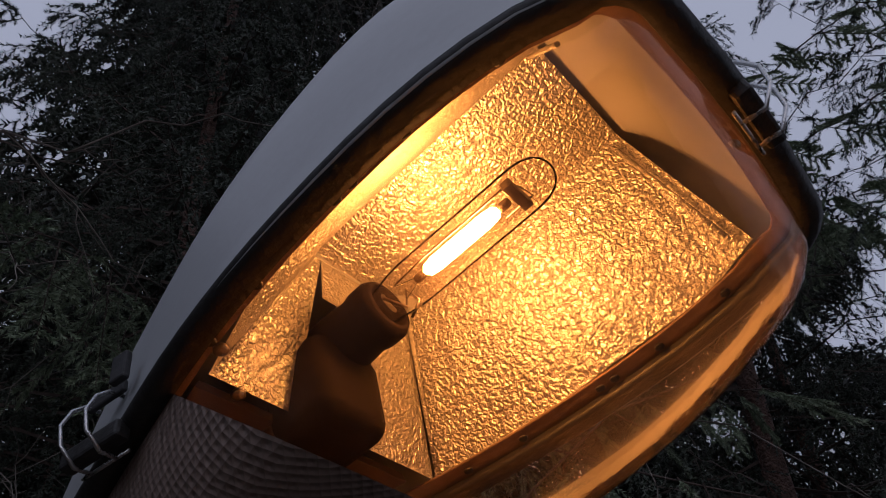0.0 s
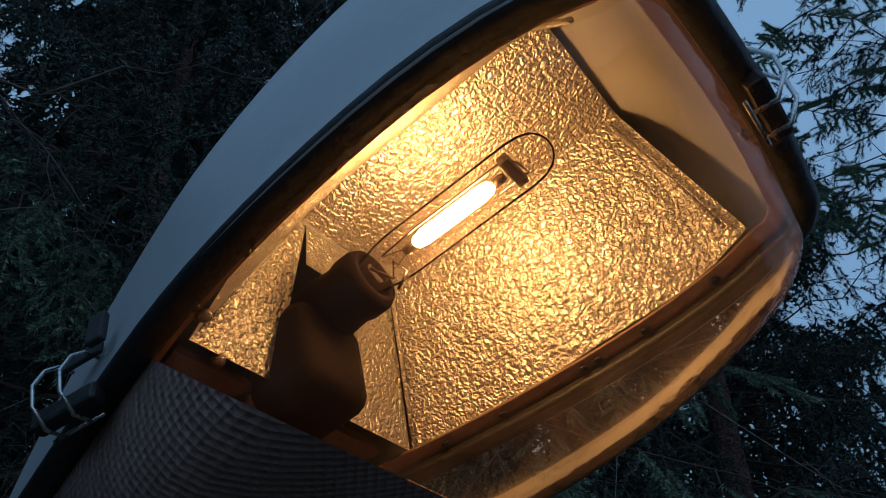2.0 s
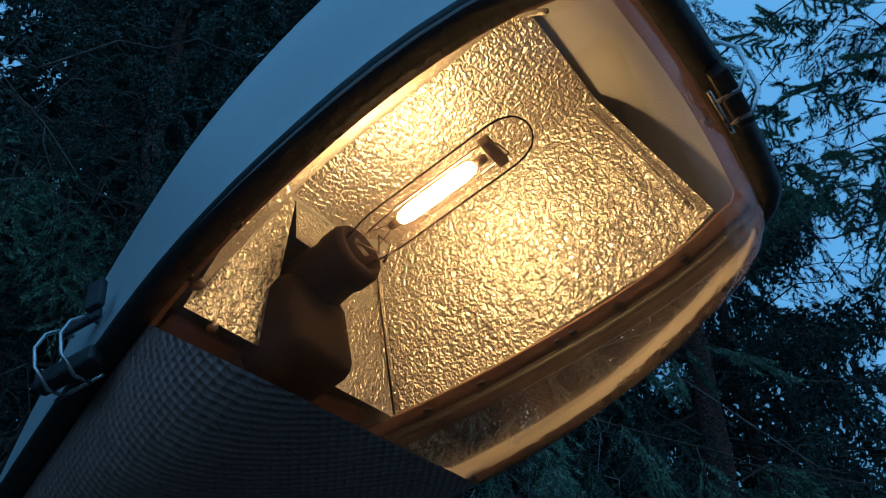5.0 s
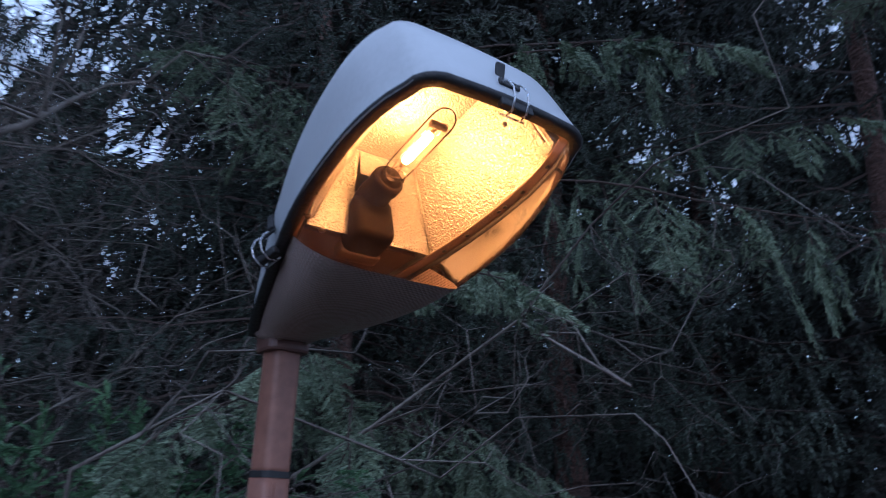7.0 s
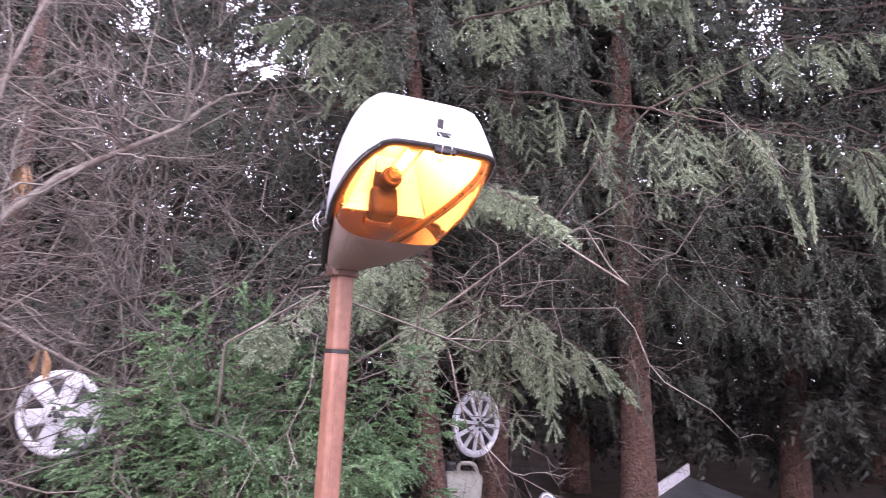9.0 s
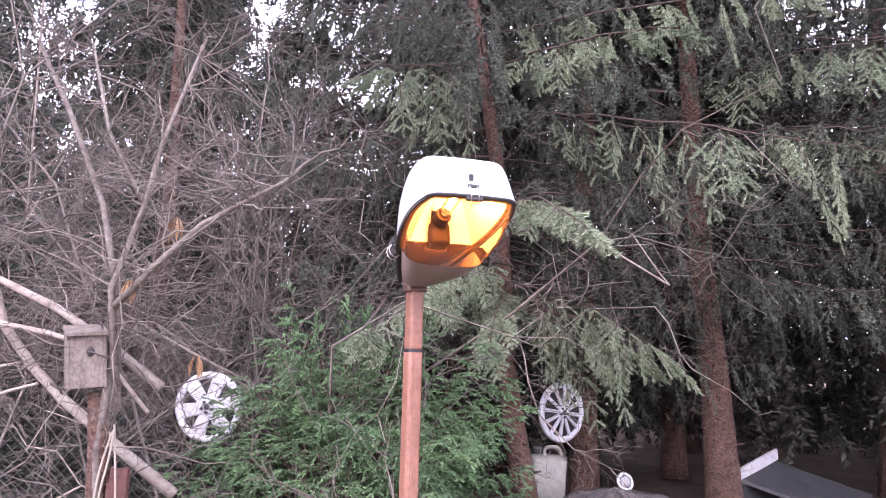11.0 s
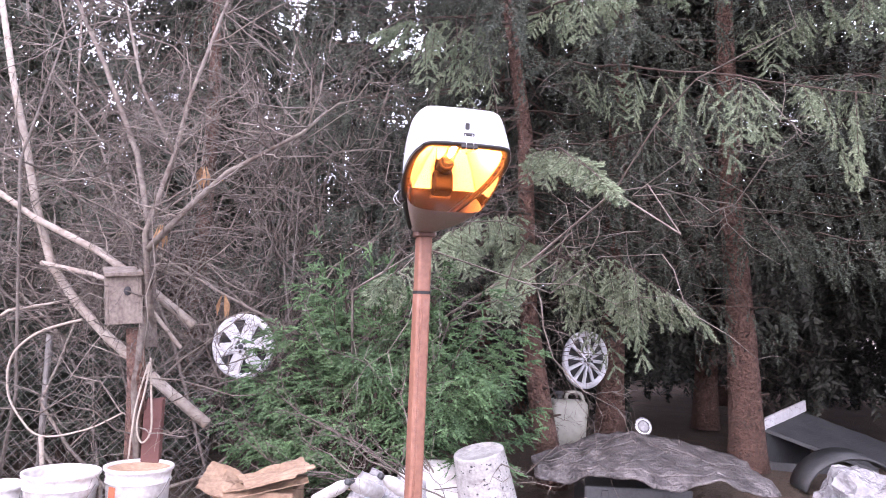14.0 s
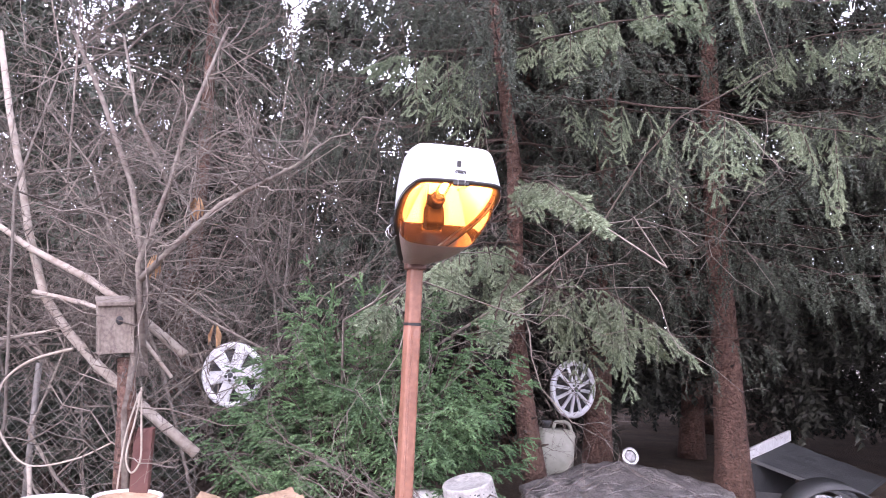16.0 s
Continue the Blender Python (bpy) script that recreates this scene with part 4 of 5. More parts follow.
def birch():
    """A pale birch with crooked limbs leaning over the corner."""
    rng = np.random.default_rng(77)
    o = Vector((-1.25, 0.6, 0.45))
    b = thing("birch_tree", "small leafless birch with pale crooked limbs", "tree", o)
    rel = lambda pts: [Vector(p) - o for p in pts]
    main = [(-1.02, 0.62, 0.95), (-1.25, 0.6, 1.13), (-1.57, 0.6, 1.38), (-1.75, 0.6, 1.55), (-1.90, 0.6, 1.74), (-2.02, 0.6, 2.08), (-2.10, 0.6, 2.4), (-2.2, 0.6, 2.74), (-2.32, 0.62, 3.2)]
    main = [(x - 0.11, y, z) for x, y, z in main]
    part("trunk", rod(rel(main), 0.030, 10, r_end=0.016), M_BIRCH, b, "pale leaning trunk")
    limbs = [([(-1.08, 0.5, 1.46), (-1.35, 0.5, 1.66), (-1.6, 0.5, 1.82), (-1.95, 0.5, 1.98), (-2.3, 0.5, 2.2)], 0.026, 0.014, M_BIRCH),
             ([(-1.30, 0.25, 1.82), (-1.1, 0.2, 2.02), (-0.92, 0.2, 2.2), (-0.75, 0.2, 2.3), (-0.56, 0.2, 2.41), (-0.45, 0.2, 2.52)], 0.017, 0.006, M_GREYTWIG),
             ([(-1.28, 0.3, 1.5), (-1.33, 0.28, 1.9), (-1.22, 0.3, 2.3), (-1.16, 0.3, 2.6), (-1.0, 0.3, 3.1)], 0.018, 0.008, M_GREYTWIG),
             ([(-1.22, 0.3, 2.3), (-1.42, 0.32, 2.65), (-1.55, 0.35, 3.1)], 0.012, 0.006, M_GREYTWIG),
             ([(-1.3, 0.35, 0.6), (-1.36, 0.35, 1.2), (-1.30, 0.33, 1.8), (-1.42, 0.33, 2.3), (-1.62, 0.33, 2.75), (-1.8, 0.33, 3.1)], 0.022, 0.010, M_GREYTWIG),
             ([(-1.9, 0.5, 1.75), (-1.6, 0.45, 1.7), (-1.35, 0.42, 1.62), (-1.1, 0.4, 1.35)], 0.014, 0.010, M_BIRCH),
             ([(-2.4, 0.55, 1.25), (-2.05, 0.5, 1.5), (-1.75, 0.5, 1.56)], 0.012, 0.006, M_BIRCH)]
    limbs = [([(x - (0.11 if m is M_BIRCH else 0.05), y, z) for x, y, z in pts], r0, r1, m) for pts, r0, r1, m in limbs]
    for pts, r0, r1, m in limbs:
        part("limb", rod(rel(pts), r0, 8, r_end=r1), m, b)
    heap = Heap()
    st, wy = [], []
    for pts, *_ in limbs[:5] + [(main,)]:
        for _ in range(26):
            k = rng.random() * (len(pts) - 1.01)
            j = int(k)
            st.append(tuple(Vector(pts[j]).lerp(Vector(pts[j + 1]), k - j) - o))
            wy.append((rng.normal(), rng.normal() * 0.6, 0.5 + 0.6 * rng.normal()))
    bare(heap, st, np.array(wy), 0.25 + 0.5 * rng.random(len(st)), 0.0042, rng, 3, 5, 0.14, 0.1)
    tagged(part("twig_tangle", heap.mesh("twig_tangle", True), M_GREYTWIG, b), kind="stuff")
    # withered leaf bunches
    for at in ((-1.10, 0.25, 2.24), (-0.98, 0.3, 1.62), (-1.3, 0.28, 1.95)):
        bm = bmesh.new()
        for i in range(9):
            a, l = rng.random() * 6.28, 0.07 + 0.06 * rng.random()
            u = Vector((math.cos(a), math.sin(a), 0))
            p = Vector(at) - o + u * 0.012
            q = p + u * 0.018 + Vector((0, 0, -l))
            w = Vector((-u.y, u.x, 0)) * 0.010
            m = p.lerp(q, 0.5) + u * 0.012
            v = [bm.verts.new(x) for x in (p, m + w, q, m - w)]
            bm.faces.new(v)
        part("withered_leaves", bm, M_DRY, b, "hanging dry brown leaves", smooth=False)


birch()


# ---------- wheel trims ----------
def wheel_trim(at, label, dia, spokes, wide, stake):
    r = dia / 2
    w = thing("wheel_trim", label, "wheel trim", at)
    # solid disc, its dark colour stands in for the shade between the spokes
    part("backing", lathe([(r * 0.90, 0.012), (r * 0.93, 0.02), (r * 0.5, 0.03), (0.01, 0.03)], 48, "Y"), M_DARKGAP, w, "dark disc for the shade behind the spokes")
    part("outer_ring", lathe([(r * 0.80, 0.004), (r * 0.83, -0.008), (r * 0.95, -0.010), (r, 0.002), (r, 0.022), (r * 0.95, 0.026), (r * 0.81, 0.018), (r * 0.80, 0.004)], 56, "Y", (False, False)), M_SILVER, w)
    for i in range(spokes):
        a = 2 * math.pi * (i + 0.25) / spokes
        bm = bmesh.new()
        rows = []
        for k in (0.16, 0.35, 0.6, 0.9):
            hw = r * wide * (0.75 + 0.45 * k)
            dp = -0.020 + 0.014 * k
            rows.append([(-hw, dp + 0.012, r * k), (-hw * 0.8, dp, r * k), (hw * 0.8, dp, r * k), (hw, dp + 0.012, r * k)])
        loft(rows, False, (False, False), bm)
        part("spoke", bm, M_SILVER, w, smooth=False, at=Matrix.Rotation(a, 4, "Y"))
    part("hub", lathe([(r * 0.22, 0.0), (r * 0.22, -0.016), (r * 0.17, -0.024), (r * 0.08, -0.026), (0.002, -0.027)], 28, "Y"), M_SILVER, w)
    part("centre_cap", lathe([(r * 0.085, -0.024), (r * 0.085, -0.031), (r * 0.06, -0.034), (0.002, -0.034)], 20, "Y"), M_DARKPL, w, "dark centre cap")
    for i in range(5):
        a = 2 * math.pi * (i + 0.5) / 5
        part("bolt_cover", lathe([(0.011, -0.02), (0.010, -0.030), (0.004, -0.032)], 8, "Y"), M_DARKPL, w, at=pose(r * 0.15 * math.sin(a), 0, r * 0.15 * math.cos(a)))
    part("stake", rod([(0, 0.035, r * 0.4), (0.005, 0.035, -0.4), (0.0, 0.035, -stake)], 0.007, 8), M_TWIG, w, "thin wooden stake")


wheel_trim(pose(-1.23, 1.49, 1.31, 0, 4, -8), "silver six-spoke wheel trim on a stake in the bush", 0.42, 6, 0.20, 0.95)
wheel_trim(pose(1.15, 2.75, 1.25, 0, 0, 32), "grey multi-spoke wheel trim half behind a branch", 0.46, 12, 0.062, 1.0)


# ---------- bird box, post, fence, vine ----------
def nest_box():
    w = thing("bird_box", "weathered grey wooden bird box on a post", "bird box", pose(-1.475, 0.33, 1.46, 0, -5, 28) @ Matrix.Diagonal((0.80, 0.9, 1.06, 1)))
    part("front", box((-0.085, -0.085, 0.0), (0.085, -0.067, 0.22), 0.003), M_WOODGREY, w, smooth=False)
    part("back", box((-0.085, 0.067, 0.0), (0.085, 0.085, 0.25), 0.003), M_WOODGREY, w, smooth=False)
    for s in (-1, 1):
        part("side", box((s * 0.094 - 0.009, -0.085, 0.0), (s * 0.094 + 0.009, 0.085, 0.23), 0.003), M_WOODGREY, w, smooth=False)
    part("floor", box((-0.085, -0.067, 0.0), (0.085, 0.067, 0.015)), M_WOODGREY, w, smooth=False)
    part("roof", box((-0.108, -0.115, -0.009), (0.108, 0.11, 0.009), 0.004), M_WOODGREY, w, "grey board roof", smooth=False, at=pose(0, 0, 0.243, 9, 0, 0))
    # front board stays whole; a black plug paints the hole's shade
    part("entrance", lathe([(0.021, -0.087), (0.021, -0.06)], 18, "Y"), M_DARKGAP, w, "dark round plug for the shade in the entrance hole", at=pose(0.02, 0, 0.15))
    part("rear_board", box((0.10, 0.086, -0.12), (0.20, 0.10, 0.26), 0.003), M_WOODGREY, w, "loose weathered board", smooth=False)


nest_box()
post = thing("post", "red-brown rotten wooden post with a loose board", "post", (-1.38, 0.38, 0.36))
rng0 = random.Random(4)
part("log", rod([(-0.02, 0, 0), (-0.015, 0, 0.4), (-0.03, 0.0, 0.8), (-0.05, -0.02, 1.08)], 0.052, 12, r_end=0.042), M_BARK, post, "round bark-covered log")
bm = box((0.035, -0.05, 0.02), (0.125, -0.012, 0.71), 0.004)
for v in bm.verts:
    if v.co.z > 0.7:
        v.co.z += rng0.uniform(-0.05, 0.06)
part("board", bm, M_REDPOST, post, "split red-brown board", smooth=False)


def chain_fence():
    f = thing("chain_link_fence", "rusty chain-link fence behind the buckets", "fence", (-3.3, 0.95, 0.36))
    heap = Heap()
    L, Hh, s = 2.1, 0.95, 0.075
    lines = []
    k = -Hh
    while k < L:
        for sg in (1, -1):
            pts = []
            for i in range(13):
                z = Hh * i / 12
                x = k + z if sg > 0 else k + Hh - z
                if -0.001 <= x <= L:
                    pts.append((x, 0.004 * sg * (1 if i % 2 else -1), z))
            if len(pts) > 2:
                pts = [pts[0], pts[len(pts) // 2], pts[-1]]
                lines.append(pts)
        k += s
    heap.tubes(np.array(lines), 0.0016, 0.0016, 4)
    part("wire_mesh", heap.mesh("wire_mesh", True), M_WIRE, f)
    for x in (0.02, 1.1):
        part("fence_post", rod([(x, 0.02, -0.1), (x, 0.02, 1.0)], 0.018, 10), M_WIRE, f)


chain_fence()
vine = thing("dry_vine", "pale dry vine looped in the corner", "vine", (-1.9, 0.4, 0.42))
loop_pts = [(-1.72, 0.4, 1.47), (-1.93, 0.4, 1.40), (-2.06, 0.4, 1.28), (-2.07, 0.4, 1.11), (-2.0, 0.4, 0.98), (-1.88, 0.4, 0.89), (-1.66, 0.4, 0.93), (-1.48, 0.4, 1.02)]


def smooth_path(pts, n=6):
    out = []
    p = [Vector(pts[0])] + [Vector(q) for q in pts] + [Vector(pts[-1])]
    for i in range(1, len(p) - 2):
        for k in range(n):
            t = k / n
            a, b, c, d = p[i - 1:i + 3]
            out.append(0.5 * (2 * b + (c - a) * t + (2 * a - 5 * b + 4 * c - d) * t * t + (3 * b - a - 3 * c + d) * t ** 3))
    return out + [p[-1]]


vo = Vector((-1.9, 0.4, 0.42))
part("stem", rod([q - vo for q in smooth_path(loop_pts)], 0.007, 8, r_end=0.004), M_ROPE, vine)
part("stem", rod([q - vo for q in smooth_path([(-1.88, 0.4, 0.89), (-1.85, 0.4, 0.65), (-1.83, 0.41, 0.36)])], 0.012, 8), M_ROPE, vine)
cord = thing("cord", "pale cord hanging from the post", "cord", (-1.33, 0.3, 1.18))
part("strand", rod([Vector(q) for q in smooth_path([(0.0, 0.03, 0.12), (0.03, 0, -0.05), (0.04, 0, -0.22), (0.0, 0, -0.28), (-0.03, 0, -0.2), (0.0, 0, -0.02), (0.01, 0, 0.1), (-0.04, 0, -0.1), (-0.06, 0, -0.36)])], 0.005, 6), M_ROPE, cord)


# ---------- buckets ----------
def bucket(at, label, r_top, r_bot, h, band=None, ribs=True, lid=False):
    b = thing("bucket", label, "bucket", at, group="buckets in the yard")
    prof = [(r_bot, 0.0), (r_bot + 0.002, 0.01), (r_top - 0.012, h - 0.07), (r_top - 0.004, h - 0.068), (r_top - 0.004, h - 0.058), (r_top - 0.010, h - 0.055), (r_top - 0.004, h - 0.02), (r_top + 0.004, h - 0.012), (r_top + 0.005, h), (r_top - 0.003, h + 0.002), (r_top - 0.008, h - 0.008), (r_bot - 0.006, 0.012)]
    part("body", lathe(prof, 44), M_WHITEPL, b)
    if band:
        rings = []
        for hz in (0.02, h - 0.075):
            rr = r_bot + (r_top - 0.012 - r_bot) * hz / (h - 0.07) + 0.003
            rings.append([(rr * math.cos(a), rr * math.sin(a), hz) for a in [radians(band + k) for k in (-9, -3, 3, 9)]])
        part("band", loft(rings, False, (False, False)), M_ORANGE, b, "faded rust-red stripe")
    part("handle", rod([Vector(q) for q in smooth_path([(-r_top, -0.01, h - 0.05), (-r_top * 0.8, -0.10, h - 0.13), (-r_top * 0.2, -r_top - 0.02, h - 0.2), (r_top * 0.8, -0.10, h - 0.13), (r_top, -0.01, h - 0.05)])], 0.0025, 6), M_WIRE, b, "wire handle")
    if lid:
        part("lid", lathe([(r_top - 0.01, h - 0.012), (r_top - 0.05, h - 0.02), (r_top - 0.06, h - 0.03), (0.01, h - 0.028)], 36, caps=(False, True)), M_CARD, b, "dirty brown sunken lid")
    else:
        part("rain_water", lathe([(r_top - 0.012, h - 0.08), (0.005, h - 0.079)], 32, caps=(False, True)), M_DARKPL, b, "dark water inside")
    return b


bucket(pose(-1.60, 0.10, 0.405), "grubby white plastic bucket with wire handle", 0.162, 0.140, 0.39)
bucket(pose(-1.29, 0.20, 0.415), "grubby white paint bucket with rust-red stripe", 0.150, 0.132, 0.40, band=-118, lid=True)
bucket(pose(-1.93, 0.20, 0.40), "smaller white plastic tub at the fence", 0.11, 0.10, 0.30)
st = thing("low_stool", "dark low wooden stool under the bucket", "stool", (0.36, 0.72, 0.38))
part("seat", box((-0.17, -0.17, 0.09), (0.17, 0.17, 0.12), 0.005), M_DARKPL, st, smooth=False)
for sx in (-1, 1):
    for sy in (-1, 1):
        part("leg", box((sx * 0.14 - 0.02, sy * 0.14 - 0.02, 0.0), (sx * 0.14 + 0.02, sy * 0.14 + 0.02, 0.09)), M_DARKPL, st, smooth=False)
ub = thing("bucket", "upturned white bucket speckled with dark paint drops", "bucket", pose(0.37, 0.72, 0.50, 4, -15, 20) @ Matrix.Diagonal((1.12, 1.12, 1.0, 1)), group="buckets in the yard")
part("body", lathe([(0.148, 0.0), (0.150, 0.012), (0.142, 0.016), (0.139, 0.06), (0.143, 0.066), (0.138, 0.072), (0.1185, 0.374), (0.1180, 0.381), (0.116, 0.3845), (0.110, 0.3855), (0.104, 0.3855), (0.100, 0.380), (0.02, 0.380)], 44), M_SPECK, ub)
rr = random.Random(9)
for i in range(170):
    a, z = rr.uniform(0, 6.28), rr.uniform(0.08, 0.37)
    r = 0.138 - 0.020 * (z - 0.072) / 0.303 + 0.0006
    s = rr.uniform(0.0025, 0.007)
    part("paint_spot", lathe([(s, 0.0), (s * 0.6, 0.0012)], 7, "Y"), M_DARKPL, ub, at=Matrix.Rotation(a, 4, "Z") @ pose(0, r, z))
bars = [[(-0.6 + 0.05 * k) for k in range(13)]]
rings = [[(0.1395 * math.sin(a) * (1 - 0.01 * i), -0.1395 * math.cos(a) * (1 - 0.01 * i), 0.085 + 0.055 * i) for a in bars[0]] for i in (0, 1)]
part("label_bar", loft(rings, False, (False, False)), M_DARKPL, ub, "dark printed bar")

# ---------- scrap ----------
rs = random.Random(3)


def sheet(name, lo, hi, nx, ny, f, thick=0.012):
    """A bent sheet over a grid, with thickness."""
    bm = bmesh.new()
    top = [[bm.verts.new(f(i / nx, j / ny)) for i in range(nx + 1)] for j in range(ny + 1)]
    bot = [[bm.verts.new(Vector(v.co) - Vector((0, 0, thick))) for v in r] for r in top]
    for j in range(ny):
        for i in range(nx):
            bm.faces.new((top[j][i], top[j][i + 1], top[j + 1][i + 1], top[j + 1][i]))
            bm.faces.new((bot[j][i], bot[j + 1][i], bot[j + 1][i + 1], bot[j][i + 1]))
    for j in range(ny):
        bm.faces.new((top[j][0], top[j + 1][0], bot[j + 1][0], bot[j][0]))
        bm.faces.new((top[j][nx], bot[j][nx], bot[j + 1][nx], top[j + 1][nx]))
    for i in range(nx):
        bm.faces.new((top[0][i], bot[0][i], bot[0][i + 1], top[0][i + 1]))
        bm.faces.new((top[ny][i], top[ny][i + 1], bot[ny][i + 1], bot[ny][i]))
    return bm


def hood(u, v):
    wide = 0.35 + 0.65 * min(1.0, u * 2.2) * (1 - 0.5 * max(0, u - 0.75) / 0.25)
    y = 1.45 + (v - 0.42) * 0.95 * wide
    x = 0.64 + 1.40 * u
    z = 0.67 + 0.14 * math.sin(math.pi * min(1, u * 0.95 + 0.03)) * (0.35 + 0.65 * v) - 0.02 * (1 - v)
    z += 0.012 * math.sin(u * 34 + v * 4) * (u < 0.45) + 0.03 * noise.noise((u * 5, v * 4, 2)) + 0.026 * noise.noise((u * 13, v * 9, 7))
    z -= 0.05 * max(0, 1 - v * 5) * (0.5 + 0.5 * math.sin(u * 15))
    return (x, y, z)


hd = thing("car_bonnet", "dented dirty grey car bonnet lying on scrap", "sheet metal")
part("panel", sheet("panel", 0, 0, 44, 26, hood), M_SHEET, hd, at=pose(0, 0, 0))
for (a, b) in (((0.35, 0.2), (0.62, 0.55)), ((0.12, 0.25), (0.42, 0.9)), ((0.5, 0.85), (0.85, 0.35)), ((0.03, 0.62), (0.55, 0.94)), ((0.02, 0.42), (0.48, 0.78)), ((0.05, 0.2), (0.40, 0.5)), ((0.60, 0.30), (0.97, 0.62)), ((0.30, 0.08), (0.93, 0.16))):
    pts = [Vector(hood(a[0] + (b[0] - a[0]) * k / 10, a[1] + (b[1] - a[1]) * k / 10)) + Vector((0, 0, 0.003)) for k in range(11)]
    part("crease", rod(pts, 0.007, 6), M_SHEET, hd)
cr = thing("crate", "dark plastic crate under the bonnet", "crate", (1.25, 1.5, 0.39))
part("body", box((-0.32, -0.22, 0.0), (0.32, 0.22, 0.20), 0.015), M_DARKPL, cr, smooth=False)
for s in (-1, 1):
    part("rib", box((s * 0.2 - 0.02, -0.232, 0.02), (s * 0.2 + 0.02, -0.221, 0.18), 0.003), M_DARKPL, cr, smooth=False)
hr = thing("headlamp_ring", "small chrome lamp ring on the scrap", "car lamp", pose(1.46, 2.10, 0.84, -20, 0, 15))
part("ring", lathe([(0.045, 0.0), (0.06, -0.004), (0.066, 0.006), (0.06, 0.02), (0.045, 0.015), (0.045, 0.0)], 28, "Y", (False, False)), M_STEEL, hr)
part("lens", lathe([(0.046, 0.004), (0.03, -0.004), (0.002, -0.007)], 24, "Y"), M_FOIL, hr, "dull glass lens")
part("shell", lathe([(0.06, 0.01), (0.045, 0.05), (0.02, 0.07), (0.002, 0.07)], 20, "Y"), M_DARKPL, hr)
part("stalk", rod([(0, 0.05, -0.03), (0, 0.06, -0.45)], 0.012, 8), M_WIRE, hr)

jug = thing("jerrycan", "milky grey-green plastic jerrycan by the tree", "canister", pose(0.945, 2.42, 0.39, 0, 3, 8))
part("body", box((-0.135, -0.09, 0.0), (0.135, 0.09, 0.58), 0.035), M_JUG, jug)
part("neck", lathe([(0.03, 0.57), (0.03, 0.61), (0.036, 0.612), (0.036, 0.635), (0.005, 0.637)], 18), M_DARKPL, jug, "dark cap", at=pose(-0.08, 0, 0))
part("grip", rod([Vector(q) for q in smooth_path([(-0.02, 0, 0.57), (-0.01, 0, 0.625), (0.08, 0, 0.63), (0.115, 0, 0.57)])], 0.014, 8), M_JUG, jug)

shed = thing("low_shed", "low dark roof with a white board at its edge", "shed")
roof = sheet("roof", 0, 0, 20, 8, lambda u, v: (2.66 + 0.82 * u + 0.50 * v, 3.10 + 0.50 * v - 0.15 * u, 0.74 + 0.10 * v - 0.27 * u + 0.006 * noise.noise((u * 7, v * 5, 1))), 0.03)
part("roof", roof, M_DARKPL, shed, "dark grey felt roof", smooth=False)
part("fascia", box((0, -0.012, -0.05), (0.80, 0.012, 0.045), 0.003), M_WHITEWOOD, shed, "white painted board", smooth=False, at=pose(2.645, 3.07, 0.765, 0, -8.5, 43))
part("side_wall", box((0, -0.01, -0.58), (0.80, 0.01, -0.03)), M_DARKPL, shed, smooth=False, at=pose(2.68, 3.08, 0.72, 0, 0, 43))
part("front_wall", box((0, -0.01, -0.58), (0.85, 0.01, -0.28)), M_DARKPL, shed, smooth=False, at=pose(2.66, 3.08, 0.75, 0, 0, -12))
mg = thing("mudguard", "black plastic wheel-arch liner leaning on the shed", "car part", (2.62, 2.35, 0.36))
rings = []
for i in range(17):
    a = radians(10 + 125 * i / 16)
    c, s = math.cos(a), math.sin(a)
    rings.append([(0.30 * (1 - c) * 1.2 + 0.0, -0.16, 0.30 * s), (0.30 * (1 - c) * 1.2 - 0.01, -0.17, 0.30 * s + 0.02), (0.30 * (1 - c) * 1.2, 0.14, 0.32 * s + 0.02), (0.30 * (1 - c) * 1.2 + 0.01, 0.14, 0.30 * s)])
part("liner", loft(rings), M_DARKPL, mg)


def crumple(at, size, label, seed, material, category="plastic sheet", name="plastic_sheet"):
    w = thing(name, label, category, at)
    bm = bmesh.new()
    bmesh.ops.create_icosphere(bm, subdivisions=4, radius=1)
    for v in bm.verts:
        p = v.co.copy()
        d = 1 + 0.35 * noise.noise(p * 1.7 + Vector((seed, 0, 0))) + 0.22 * abs(noise.noise(p * 4.3 + Vector((0, seed, 0)))) + 0.10 * noise.noise(p * 10)
        v.co = Vector((p.x * size[0], p.y * size[1], max(-0.1, p.z) * size[2])) * d
    part("folds", bm, material, w, smooth=False)
    return w


crumple((2.78, 1.60, 0.40), (0.34, 0.28, 0.30), "crumpled clear plastic sheeting heaped on the ground", 2.0, M_FOIL)
crumple((-0.16, 0.66, 0.40), (0.28, 0.14, 0.30), "crumpled white plastic bag on the scrap", 5.0, M_FOIL, "plastic bag", "plastic_bag")
for i, (x, y, z, rx, ry, rz, l, r) in enumerate([(-0.42, 0.42, 0.69, 62, 0, 50, 0.30, 0.030), (-0.27, 0.44, 0.71, 70, 0, -28, 0.28, 0.036), (-0.10, 0.46, 0.71, 58, 0, -50, 0.26, 0.034)]):
    bt = thing("bottle", "empty grubby white plastic bottle on the scrap", "bottle", pose(x, y, z, rx, ry, rz), group="bottles on the scrap")
    part("body", lathe([(0.005, -l / 2), (r * 0.9, -l / 2), (r, -l / 2 + 0.01), (r, l * 0.2), (r * 0.8, l * 0.32), (r * 0.4, l * 0.42), (r * 0.38, l * 0.5), (0.004, l * 0.5)], 20), M_WHITEPL, bt)
    part("cap", lathe([(r * 0.45, l * 0.46), (r * 0.45, l * 0.54), (0.004, l * 0.545)], 14), M_DARKPL, bt, "dark cap")
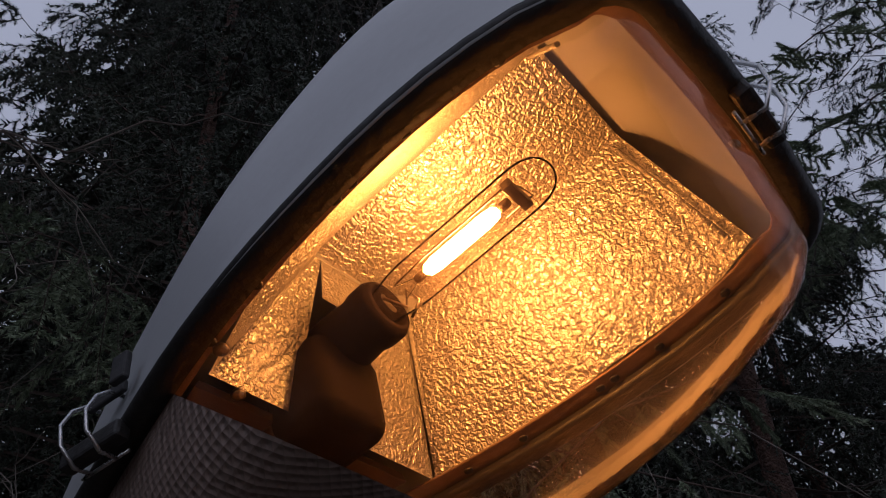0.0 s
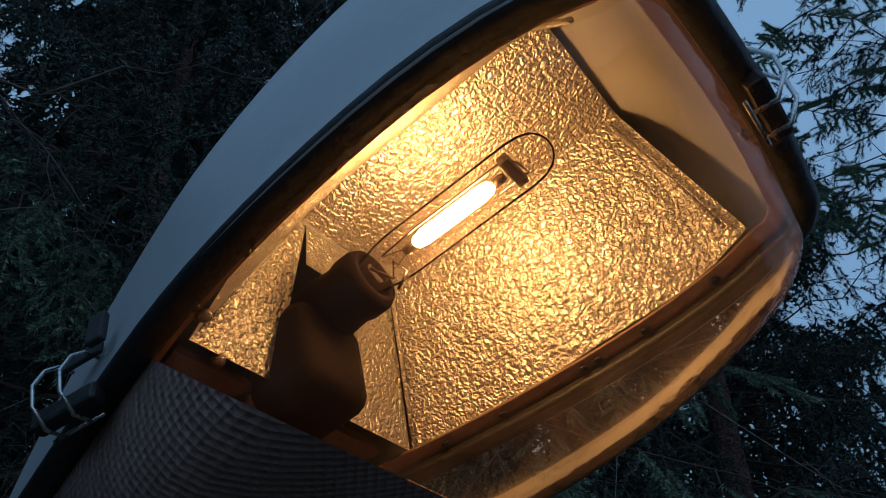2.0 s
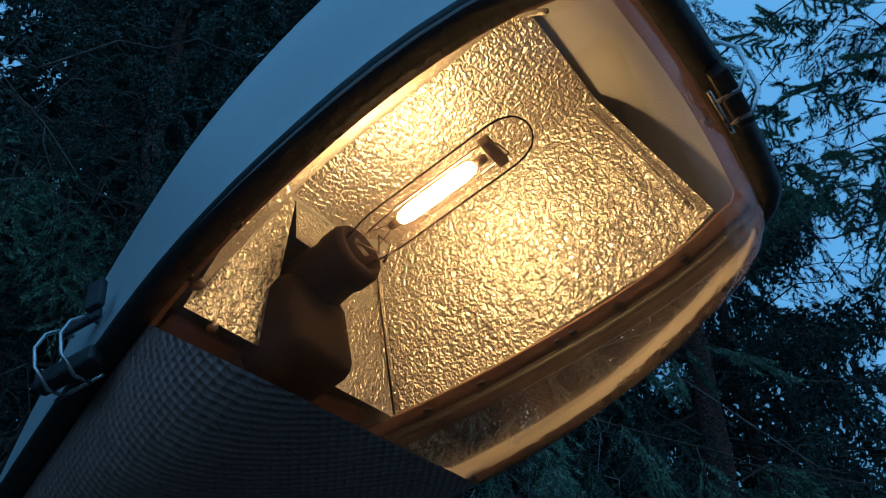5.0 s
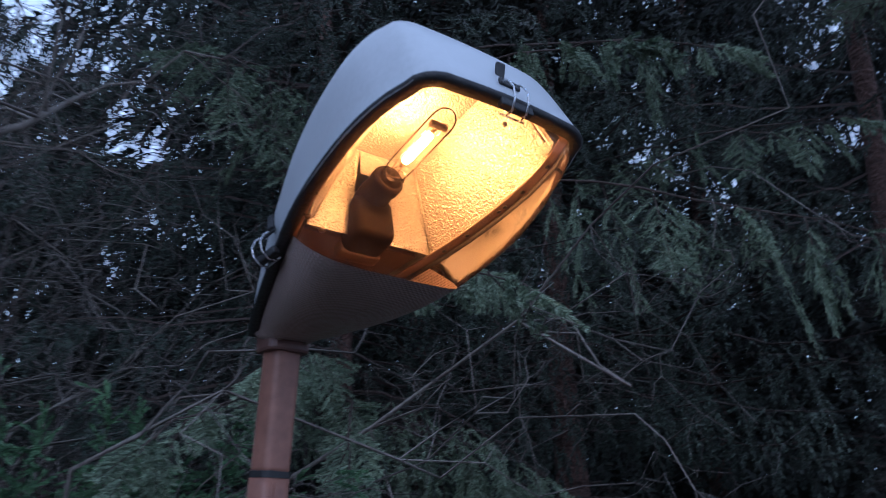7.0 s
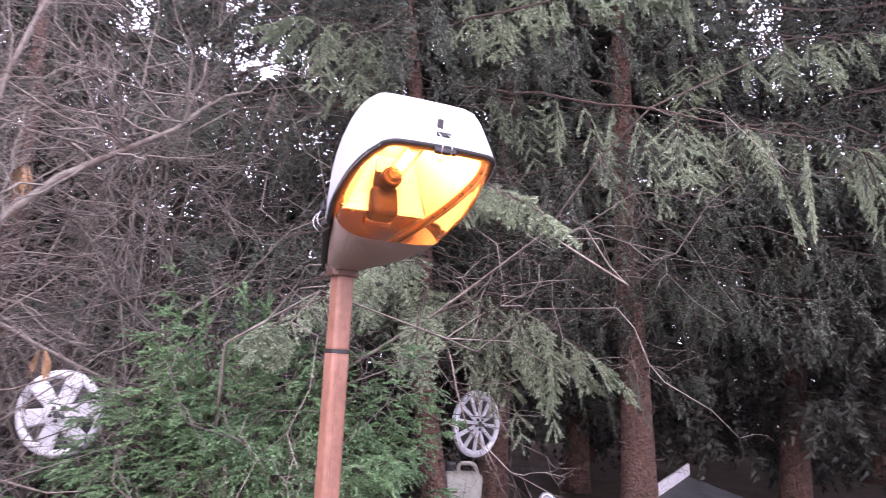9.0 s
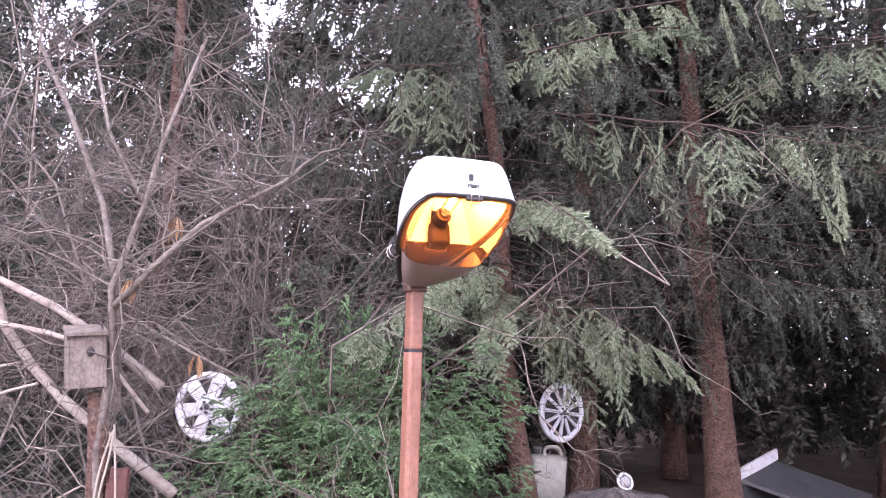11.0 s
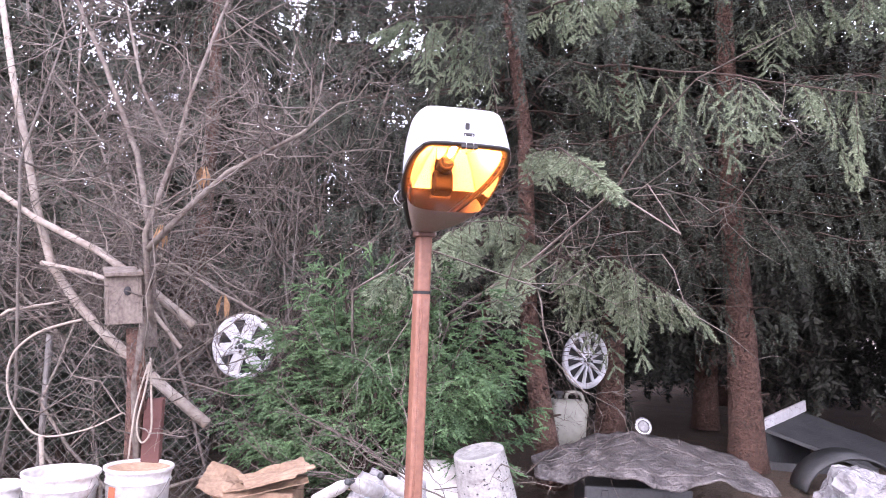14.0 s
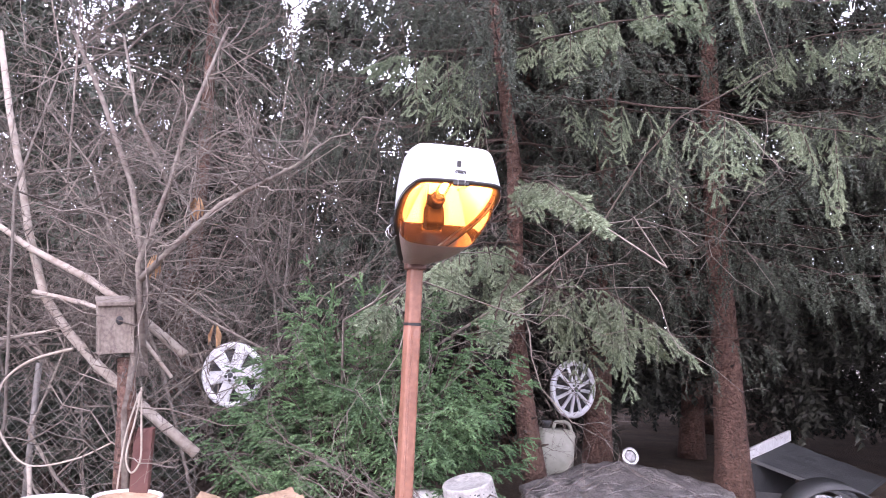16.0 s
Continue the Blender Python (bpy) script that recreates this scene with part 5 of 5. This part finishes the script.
pan = thing("grey_panel", "grey plastic car panel behind the pole", "car part", pose(0.08, 0.72, 0.40, 0, 0, 0))
part("panel", sheet("panel", 0, 0, 14, 8, lambda u, v: (-0.22 + 0.44 * u, -0.1 + 0.25 * v, 0.28 + 0.10 * math.sin(math.pi * (0.15 + 0.75 * u)) - 0.22 * (1 - v) ** 2)), M_WHITEPL, pan, smooth=True)
part("support", box((-0.2, 0.0, 0.0), (0.2, 0.12, 0.26), 0.01), M_DARKPL, pan, smooth=False)

heapc = [(-0.82, 0.55, 0.69, 8, -10, 20, 0.46, 0.30), (-0.76, 0.50, 0.72, 6, -16, -12, 0.40, 0.24), (-0.73, 0.52, 0.745, 4, -14, 30, 0.34, 0.22), (-0.98, 0.50, 0.69, 20, 22, 10, 0.22, 0.26)]
for x, y, z, rx, ry, rz, a, b in heapc:
    cd = thing("cardboard_piece", "sodden brown cardboard piece on the pile", "cardboard", pose(x, y, z, rx, ry, rz), group="cardboard pile")
    part("sheet", sheet("sheet", 0, 0, 12, 8, lambda u, v: ((u - 0.5) * a + 0.012 * noise.noise((v * 9, x * 9, 1)), (v - 0.5) * b + 0.01 * noise.noise((u * 8, y * 9, 4)), 0.02 * noise.noise((u * 3 + x * 7, v * 3, z)) + 0.0), 0.006), M_CARD, cd, smooth=False)
cb = thing("cardboard_box", "soaked cardboard box under the loose pieces", "box", (-0.82, 0.58, 0.39))
part("carton", box((-0.2, -0.13, 0.0), (0.2, 0.13, 0.27), 0.008), M_CARD, cb, smooth=False)

# low bare brushwood in front of the green bush
br = thing("brushwood", "low bare pale twigs in front of the bush", "twigs", (0.02, 0.75, 0.5))
rngb = np.random.default_rng(8)
hb = Heap()
nb = 13
bare(hb, np.stack([rngb.normal(scale=0.12, size=nb), rngb.normal(scale=0.1, size=nb), np.zeros(nb) + 0.1], 1), np.stack([-0.9 + rngb.normal(scale=0.35, size=nb), -0.15 + rngb.normal(scale=0.2, size=nb), 0.55 + 0.3 * rngb.normal(size=nb)], 1), 0.5 + 0.4 * rngb.random(nb), 0.0055, rngb, 3, 4, 0.12, 0.05)
tagged(part("twig_tangle", hb.mesh("twig_tangle", True), M_GREYTWIG, br), kind="stuff")
